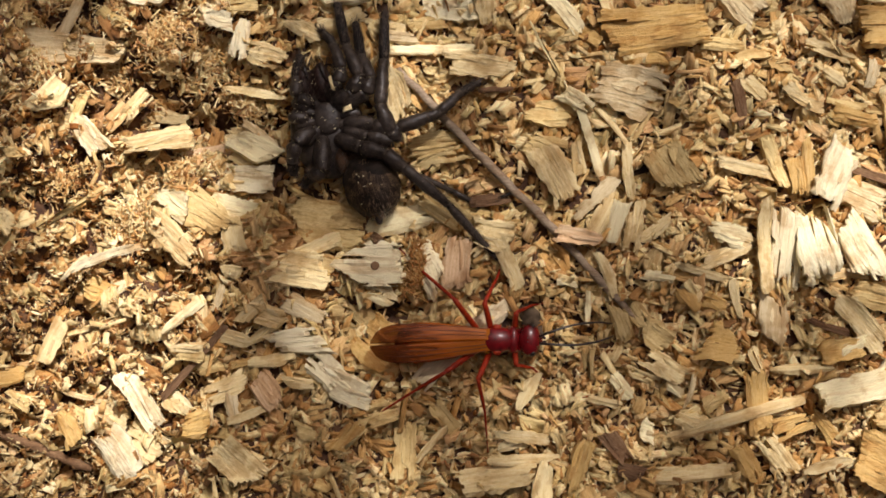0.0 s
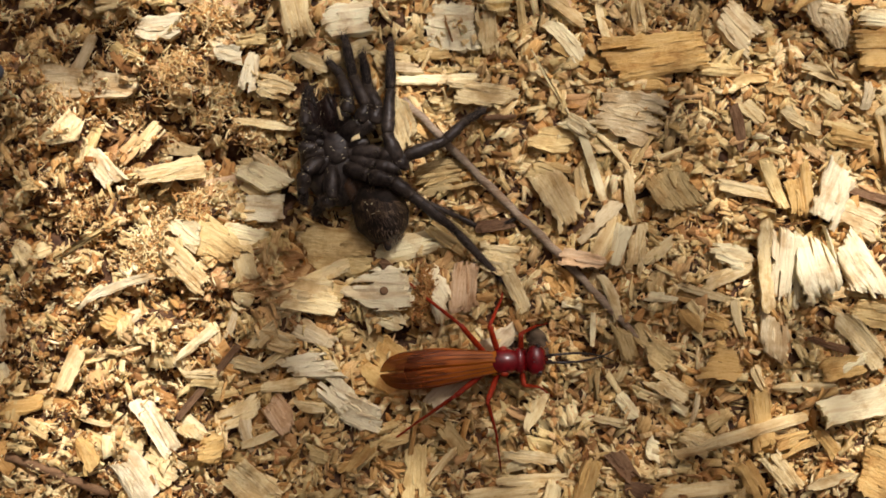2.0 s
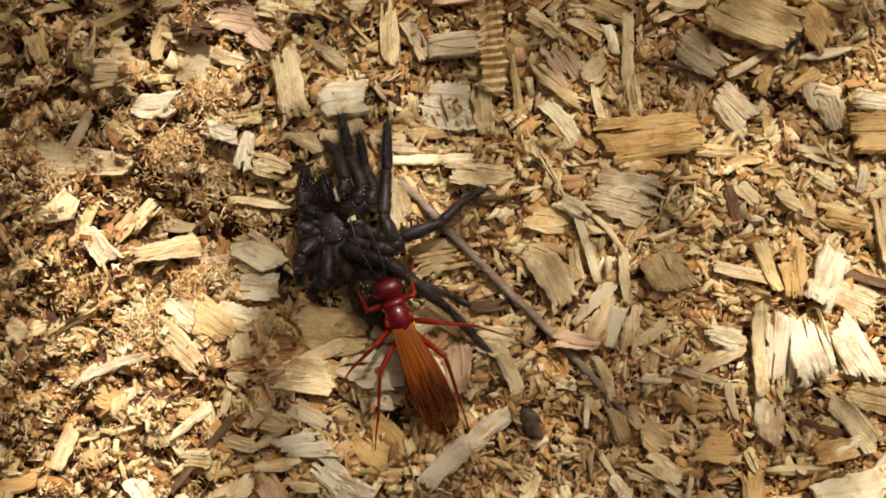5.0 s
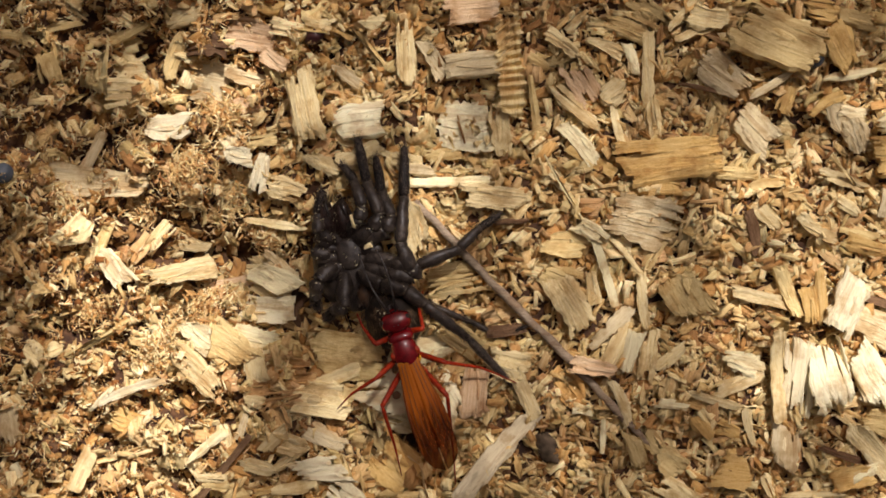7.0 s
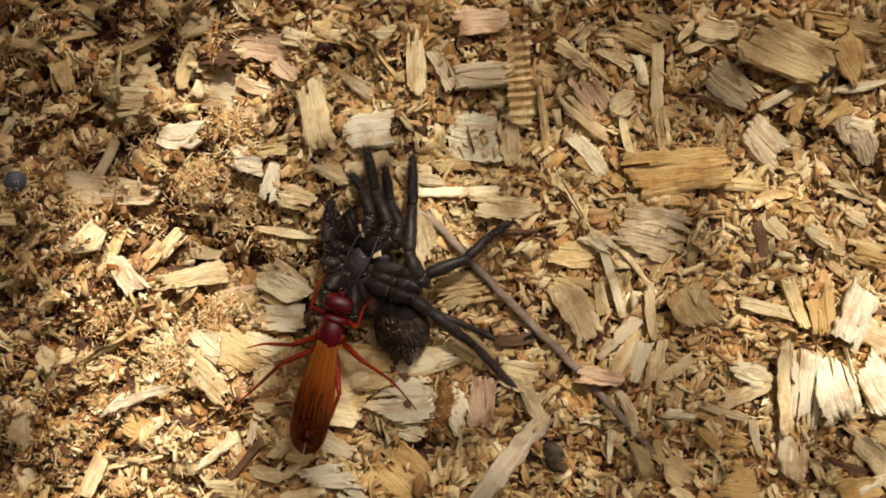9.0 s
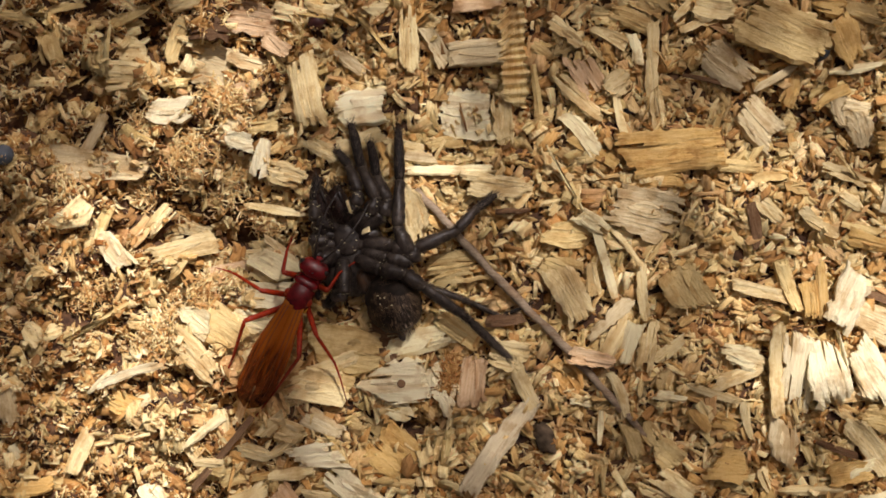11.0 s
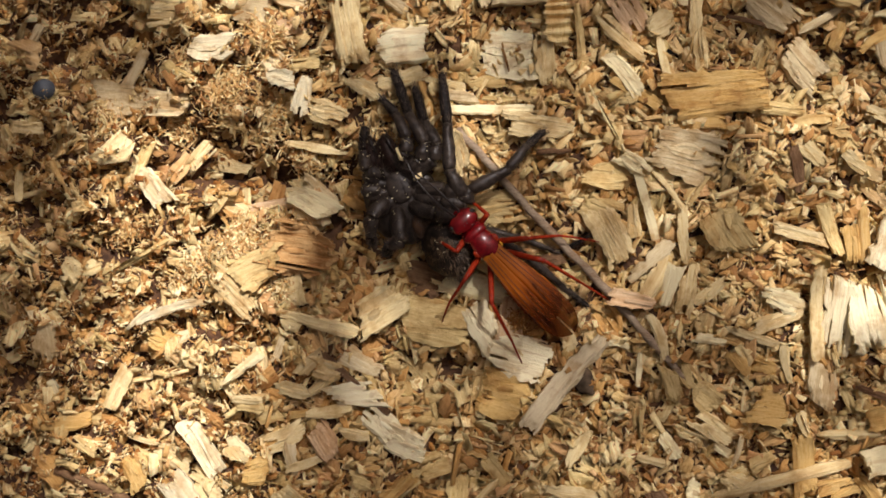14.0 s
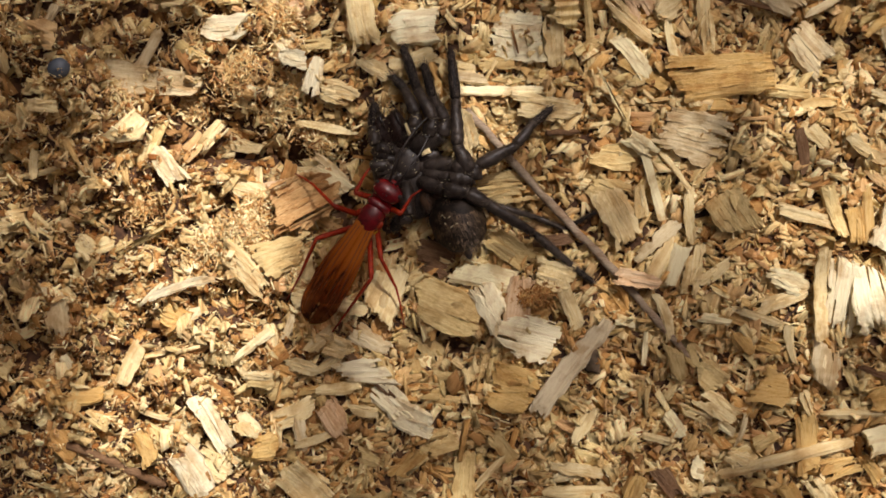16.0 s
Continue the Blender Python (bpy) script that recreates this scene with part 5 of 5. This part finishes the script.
# ---- an unseen tree, added so that its leaves thin the sun ----
def shade(x, y):
    """How much of the sun the added leaves let through to a place on the ground, in millimetres."""
    # Sunlit and shaded spots set by hand; the leaf density follows them.
    gaps = ((-27, 39, 11, 6, 0.4), (-8, 38, 8, 6, 0.22), (-22, 24, 4, 3, 0.45), (-42, 24, 4, 4, 0.3), (-14, -1.5, 4, 4, 0.2), (-31, -5, 3.5, 8, 1.1), (-42, -10, 4, 3, 0.8), (-21.5, 13.8, 3.5, 4, 0.55), (-37, 19.4, 3, 4, 0.5), (-36, 2, 8.5, 16, 1.1), (-36, 16, 9, 7, 1.1), (-28, 11, 4.5, 6, 0.6), (33, 11, 10, 8, 1.0), (40, 33, 5, 5, 0.9), (-27, 30, 7, 5, 0.9),
            (36, -7, 9, 6, 0.6), (-10, 7.5, 5, 4, 0.25), (1, 17, 7, 8, 0.35), (9, 28, 9, 7, 0.2), (-9, 21, 6, 7, 0.3), (7, -4, 9, 6, 0.26), (30, 26, 9, 6, 0.3), (17, 19, 13, 10, 0.14), (-29, -8, 5, 7, 0.4))
    darks = ((-12, 10.5, 4, 3, 0.06), (-13, 8, 7, 6, 0.09), (-40, 37, 6, 8, 0.45), (-17, 14, 4, 4, 0.14), (-25, 22, 5, 3, 0.08), (-30, 23, 9, 2.5, 0.2), (-24, 20, 8, 1.6, 0.16), (-16, -10, 7, 4, 0.15), (-19, 10, 5, 5, 0.2), (11, 9, 6, 4, 0.06))
    open_sky = 0.20
    for cx, cy, sx, sy, k in gaps:
        open_sky += 0.92 * k * math.exp(-((x - cx) / sx) ** 2 - ((y - cy) / sy) ** 2)
    for cx, cy, sx, sy, k in darks:
        open_sky -= k * math.exp(-((x - cx) / sx) ** 2 - ((y - cy) / sy) ** 2)
    edge = 1 / (1 + math.exp((x + 44.0) / 1.2))
    open_sky = open_sky * (1 - edge) + 0.15 * edge
    return min(max(open_sky, 0.05), 1.0)


def build_shade_tree(reach=0.45):
    """An added, unseen young tree; one leafy branch hangs between sun and ground."""
    tree = tagged(new("tree"), "unseen young tree with small green leaves, added to thin the sun", "tree")
    away = SUN_WAY * reach / MM
    foot = Vector((away.x - 500, away.y + 420, -20))
    tree.matrix_world = Matrix.Translation(foot * MM)
    crook = Vector((-40, 30, away.z * 0.75))
    body_part("trunk", ring_tube(*smooth_line([(0, 0, -30), (8, 10, 120), (-12, 5, 260), crook, (-60, 40, away.z * 1.25), (-40, 60, away.z * 1.7)], [26, 20, 17, 14, 10, 4], 5), 12), B, tree)
    hang = away - foot
    body_part("limb", ring_tube(*smooth_line([crook, crook.lerp(hang, 0.5) + Vector((0, 0, 60)), hang + Vector((-150, 160, 30)), hang + Vector((40, 175, 35)), hang + Vector((200, 190, 10))],
                                             [9, 6, 4, 3, 2], 5), 10), B, tree)
    rng = random.Random(21)
    side, up = Vector((1, 0, 0)), SUN_WAY.cross(Vector((1, 0, 0))).normalized()
    verts, faces = [], []

    def leaf(centre, size):
        turn = Matrix.Rotation(rng.uniform(0, 6.28), 3, SUN_WAY) @ Matrix.Rotation(rng.uniform(-0.6, 0.6), 3, side)
        n = len(verts)
        for px, py in ((-1, 0), (-0.4, 0.36), (0.3, 0.40), (1, 0), (0.3, -0.40), (-0.4, -0.36)):
            verts.append(centre + turn @ (side * px * size + up * py * size + SUN_WAY * abs(py) * size * 0.4))
        faces.extend([(n, n + 1, n + 2, n + 3), (n, n + 3, n + 4, n + 5)])

    for _ in range(20000):
        x, y = rng.uniform(-120, 110), rng.uniform(-70, 105)
        if rng.random() < -math.log(shade(x, y)) / 1.9:
            leaf(hang + Vector((x, y, 0)) + SUN_WAY * rng.uniform(-40, 40), rng.uniform(1.2, 2.5))
    for _ in range(2500):
        a, r = rng.uniform(0, 6.28), 240 * rng.random() ** 0.5
        leaf(Vector((-60 + r * math.cos(a) - 150, 60 + r * math.sin(a) + 150, away.z * rng.uniform(1.25, 1.85))), rng.uniform(8, 16))
    tagged(body_part("leaves", (verts, faces), LEAF, tree), kind="stuff")


build_shade_tree()


# ---- what moves ----
def rest(x, y, turn, lift=1.0):
    return pose(x * MM, y * MM, (float(height(np.float64(x), np.float64(y))) + lift - 0.2) * MM, 2, -2, turn)


def motions():
    walk(grey_stick, [(0.0, rest(-0.7, -0.2, 44)), (3.3, rest(0.1, -0.2, 44)), (4.3, rest(1.2, 0.7, 34)), (5.0, rest(-0.4, -0.2, 42)), (8.0, rest(1.3, 1.8, 52)), (11.0, rest(1.4, 1.3, 57)), (12.5, rest(3.2, 1.8, 53)), (16.0, rest(3.9, 1.1, 56))])
    def tossed(x, y, turn, roll, up):
        return pose(x * MM, y * MM, (float(height(np.float64(x), np.float64(y))) + 0.8 + up) * MM, roll, -2, turn)

    walk(hole_chip, [(0.0, rest(-10.1, 6.8, 0)), (11.2, rest(-9.2, 6.7, 6)), (11.4, tossed(-8.0, 5.2, 2, 50, 2.0)), (11.5, tossed(-7.4, 4.4, -2, 110, 2.4)),
                     (11.7, tossed(-6.4, 4.0, -5, 172, 1.2)), (12.5, tossed(-2.1, 4.2, -13, 182, 0.8)), (16.0, tossed(-1.4, 3.9, -12, 182, 0.8))])
    walk(square_chip, [(0.0, rest(-8.6, -0.4, -40)), (11.2, rest(-9.0, 0.3, -38)), (11.8, rest(-3.1, -0.8, -23)), (12.5, rest(-2.3, 0.7, -13)), (16.0, rest(-2.0, -1.3, -12))])
    walk(dark_twig, [(0.0, rest(-25.4, -2.5, 50, 1.5)), (11.2, rest(-24.7, -0.3, 52, 1.5)), (11.8, rest(-18.1, -0.7, 2, 1.5)), (12.5, rest(-15.9, 0.9, -32, 1.5)), (16.0, rest(-16.2, 0.0, -41, 1.5))])
    walk(shade_chip, [(0.0, rest(-13.2, 10.5, -8)), (11.3, rest(-13.3, 9.7, -6)), (12.0, rest(-14.3, 7.8, 12)), (12.5, rest(-14.1, 7.9, 22)), (13.2, rest(-13.2, 6.6, 2)), (14.0, rest(-8.6, 6.7, -8)), (15.2, rest(-10.1, 7.0, -17)), (16.0, rest(-8.0, 5.9, -22))])
    walk(rotten_clump, [(0.0, rest(-4.9, 6.6, 80, 1.5)), (8.0, rest(-4.8, 6.6, 76, 1.5)), (11.2, rest(-3.4, 7.3, 72, 1.5)), (11.8, rest(-2.2, 6.2, 42)), (12.5, rest(-0.8, 7.6, 22, 1.7)), (16.0, rest(0.3, 7.7, 18, 1.7))])
    walk(curl_chip, [(0.0, rest(-6.9, 11.0, 14)), (11.3, rest(-6.6, 10.7, 16)), (12.0, rest(-6.8, 9.4, -18)), (12.5, rest(-5.5, 10.6, -12)), (16.0, rest(-4.2, 9.2, -9))])
    walk(scrap_chip, [(0.0, rest(-29.2, 17.9, 10, 1.7)), (11.0, rest(-29.2, 18.9, 14, 1.7)), (11.2, rest(-30.4, 20.5, 47, 1.7)), (11.6, rest(-28.5, 19.2, 77, 1.7)), (12.0, rest(-27.5, 18.2, 77, 1.7)), (12.3, rest(-27.9, 16.9, 2, 1.7)), (13.0, rest(-30.7, 14.5, -18, 1.7)), (14.0, rest(-27.5, 16.4, -23, 1.7)), (15.0, rest(-29.2, 16.6, -22, 1.7)), (16.0, rest(-28.4, 16.6, -22, 1.7))])
    walk(bark_flake, [(0.0, rest(-19.4, 8.8, 10, 0.1)), (11.1, rest(-21.0, 8.0, 12, 0.1)), (11.5, rest(-23.1, 14.6, 62, 2.3)), (11.7, rest(-23.2, 13.4, 32, 2.3)), (12.0, rest(-21.4, 13.0, 12, 2.3)), (12.3, rest(-21.6, 15.3, 7, 2.3)), (13.0, rest(-22.5, 14.4, -3, 2.3)), (14.5, rest(-20.9, 12.9, -8, 2.5)), (15.2, rest(-22.2, 14.0, 5, 2.5)), (15.5, rest(-22.6, 14.0, 10, 2.5)), (16.0, rest(-22.0, 16.0, 30, 2.5))])
    walk(lit_chip, [(0.0, rest(-21.5, 14.7, -4, 1.4)), (11.3, rest(-21.5, 14.7, -4, 1.4)), (11.7, rest(-22.4, 13.6, 20, 0.2)), (12.1, rest(-23.2, 13.0, 30, -1.6)), (16.0, rest(-23.2, 13.0, 30, -1.6))])
    walk(low_chip, [(0.0, rest(-22.5, 11.9, -13, 1.4)), (11.4, rest(-22.5, 11.9, -13, 1.4)), (11.8, rest(-21.6, 10.9, -40, 0.2)), (12.2, rest(-21.0, 10.2, -52, -1.2)), (16.0, rest(-21.0, 10.2, -52, -1.2))])
    walk(bank_chip, [(0.0, rest(-27.6, 12.2, -37, 1.3)), (11.3, rest(-27.6, 12.2, -37, 1.3)), (12.0, rest(-28.4, 11.4, -60, -1.6)), (16.0, rest(-28.4, 11.4, -60, -1.6))])
    walk(cup_chip, [(0.0, rest(-24.7, 11.1, -31, 1.1)), (11.3, rest(-24.7, 11.1, -31, 1.1)), (12.0, rest(-25.6, 12.0, 10, 1.9)), (12.8, rest(-26.4, 11.2, 24, 2.2)), (14.5, rest(-25.0, 11.2, 30, 2.2)), (16.0, rest(-24.2, 10.4, 24, 2.2))])
    walk(turned_chip, [(0.0, rest(-15.8, 6.2, -9, 1.2)), (11.3, rest(-15.8, 6.2, -9, 1.2)), (12.2, rest(-15.0, 6.8, 10, 1.5)), (13.2, rest(-14.0, 7.7, 32, 1.9)), (14.5, rest(-13.8, 7.8, 38, 1.9)), (15.5, rest(-14.2, 7.4, 62, 1.9)), (16.0, rest(-14.2, 7.2, 72, 1.9))])
    walk(loose_stick, [(0.0, rest(-15.8, 7.8, 23, 1.1)), (11.3, rest(-15.8, 7.8, 23, 1.1)), (12.0, rest(-18.4, 6.8, 2, 1.4)), (12.6, rest(-19.6, 6.2, -10, 1.4)), (16.0, rest(-19.6, 6.2, -12, 1.4))])
    walk(sunk_chip, [(0.0, rest(-8.6, 4.0, -14, 1.2)), (11.4, rest(-8.6, 4.0, -14, 1.2)), (12.0, rest(-9.4, 3.0, -35, -0.6)), (16.0, rest(-9.4, 3.0, -35, -0.6))])
    for heap, (x, y), (fx, fy) in zip(kicked, ((-31.0, 15.2), (-30.4, 9.8), (-25.6, 15.6), (-24.6, 8.8)), ((-27.6, 13.0), (-27.0, 9.4), (-24.0, 13.8), (-23.0, 9.2))):
        walk(heap, [(0.0, rest(x, y, 10, -0.7)), (11.2, rest(x, y, 10, -0.7)), (11.5, rest((x + fx) / 2, (y + fy) / 2, 35, 0.9)), (12.2, rest(fx, fy, 60, 0.6)), (16.0, rest(fx, fy, 66, 0.6))])
    walk(spider, [(0.0, pose(-13.25 * MM, 20.0 * MM, 0)), (5.0, pose(-13.05 * MM, 20.0 * MM, 0)), (8.0, pose(-12.95 * MM, 19.9 * MM, 0)),
                  (11.0, pose(-13.15 * MM, 20.1 * MM, 0, 0, 0, 3)), (12.5, pose(-12.75 * MM, 19.3 * MM, 0, 0, 0, 9)), (14.5, pose(-11.95 * MM, 19.3 * MM, 0, 0, 0, 8)),
                  (16.0, pose(-12.2 * MM, 19.7 * MM, 0, 0, 0, 8))])
    walk(wasp, [(t, pose(x * MM, y * MM, z * MM, 0, dip, turn)) for t, x, y, z, dip, turn in [
        (0.0, 2.83, 0.04, 0.0, 0, 1),
        (1.5, 2.83, 0.09, 0.0, 0, 5),
        (2.5, 2.79, 0.09, 0.0, 0, 0),
        (2.7, 3.16, -0.22, 0.0, 0, -1),
        (2.9, 2.57, 1.27, 0.0, 0, 20),
        (3.0, 3.03, 1.75, 0.0, 0, 24),
        (3.1, 2.02, 5.40, 0.0, 0, 45),
        (3.2, 2.16, 5.39, 0.0, 0, 46),
        (3.3, 0.69, 6.29, 1.5, -8, 88),
        (3.4, 0.64, 6.01, 1.5, -8, 90),
        (3.5, -0.76, 9.63, 1.5, -8, 127),
        (3.6, -0.83, 10.84, 1.5, -8, 140),
        (3.8, -3.48, 11.20, 2.2, -8, 159),
        (4.0, -3.75, 13.06, 2.2, -8, 135),
        (4.3, -5.28, 13.65, 2.2, -8, 131),
        (4.5, -6.20, 13.40, 2.2, -8, 121),
        (4.8, -8.30, 10.67, 2.2, -8, 131),
        (5.0, -7.22, 12.31, 2.2, -8, 112),
        (5.2, -7.95, 11.95, 2.2, -8, 103),
        (7.3, -8.07, 11.80, 2.2, -8, 108),
        (7.5, -8.66, 12.56, 2.2, -8, 105),
        (7.8, -9.55, 12.00, 2.2, -8, 113),
        (8.0, -10.20, 10.80, 2.2, -8, 112),
        (8.2, -10.66, 10.97, 2.2, -8, 121),
        (8.4, -11.49, 11.98, 2.2, -8, 108),
        (8.5, -13.94, 11.68, 2.2, -8, 88),
        (8.7, -15.18, 13.63, 2.2, -8, 77),
        (10.8, -17.29, 15.24, 2.2, -8, 63),
        (11.0, -17.19, 15.55, 2.2, -8, 63),
        (11.2, -16.20, 14.97, 2.2, -8, 65),
        (11.4, -15.28, 14.37, 2.2, -8, 62),
        (11.5, -13.51, 15.04, 2.2, -8, 63),
        (11.7, -16.08, 13.64, 2.2, -8, 67),
        (11.9, -15.43, 13.97, 2.2, -8, 66),
        (12.0, -14.65, 13.20, 2.2, -8, 64),
        (12.3, -15.68, 14.01, 2.2, -8, 49),
        (12.5, -15.89, 13.15, 2.2, -8, 49),
        (12.8, -12.91, 12.15, 2.2, -8, 50),
        (13.0, -10.53, 11.96, 2.2, -8, 64),
        (13.2, -6.36, 9.89, 2.2, -8, 76),
        (13.4, -4.45, 12.59, 2.2, -8, 118),
        (13.5, -4.44, 13.77, 2.2, -8, 122),
        (13.7, -5.38, 13.85, 2.2, -8, 124),
        (14.0, -4.65, 14.95, 2.2, -8, 135),
        (14.3, -5.91, 12.50, 2.2, -8, 134),
        (14.5, -8.76, 11.02, 2.2, -8, 140),
        (15.0, -10.59, 11.04, 2.2, -8, 103),
        (15.2, -13.42, 12.18, 2.2, -8, 88),
        (15.5, -15.57, 14.66, 2.2, -8, 66),
        (15.8, -15.46, 14.25, 2.2, -8, 65),
        (16.0, -15.20, 15.12, 2.2, -8, 59),
    ]])
    beats = [0.0, 2.6] + [2.8 + 0.15 * i for i in range(17)] + [5.35 + 0.3 * i for i in range(7)] + [7.5 + 0.2 * i for i in range(7)] + \
            [9.0 + 0.3 * i for i in range(6)] + [10.8 + 0.15 * i for i in range(35)] + [16.05]
    for leg, shin, hip, knee, pair, s in wasp_legs:
        rng = random.Random(hip[0] * 10 + s)
        rows, folds = [], []
        for i, t in enumerate(beats):
            live = 2.7 < t
            phase = 1 if (i + (pair == "mid") + (s > 0)) % 2 else -1
            reach = {"front": 20, "mid": 14, "hind": 9}[pair]
            swing = phase * reach * rng.uniform(0.5, 1.0) if live else 0.0
            rows.append((min(t, 16.0), pose(hip[0] * MM, hip[1] * MM, hip[2] * MM, (rng.uniform(0, 8) * s if live else 0), 0, swing * s)))
            fold = {"front": -15, "mid": 48, "hind": 34}[pair] + rng.uniform(-14, 14) if live else 0.0
            folds.append((min(t, 16.0), pose(knee.x * MM, knee.y * MM, knee.z * MM, 0, 0, fold * s)))
        walk(leg, rows)
        walk(shin, folds)
    beat = [(0.0, 0), (3.4, 0), (3.6, 5), (3.9, 2), (4.2, 0), (8.4, 0), (8.5, 3), (8.7, 0), (11.2, 0), (11.3, 8), (11.4, 35), (11.5, 52), (11.6, 30), (11.7, 8), (11.8, 30), (11.9, 52), (12.0, 58), (12.1, 30), (12.2, 6), (12.5, 3), (12.8, 0), (16.0, 0)]
    for n, wing in enumerate(wings):
        s = 1 - 2 * (n % 2)
        root, share = ((-1.1, s * 0.42, 3.75 + 0.06 * s), 1.2) if n < 2 else ((-1.6, s * 0.35, 3.5), 0.9)
        walk(wing, [(t, pose(root[0] * MM, root[1] * MM, root[2] * MM, 0, 0.12 * a, 2.5 - s * a * share)) for t, a in beat])
    for n, antenna in enumerate(antennae):
        s = 1 - 2 * n
        rng = random.Random(40 + n)
        walk(antenna, [(0.25 * i, pose(3.4 * MM, s * 0.3 * MM, 3.1 * MM, 0, rng.uniform(-4, 14), rng.uniform(-14, 10) * s)) for i in range(65)])


motions()
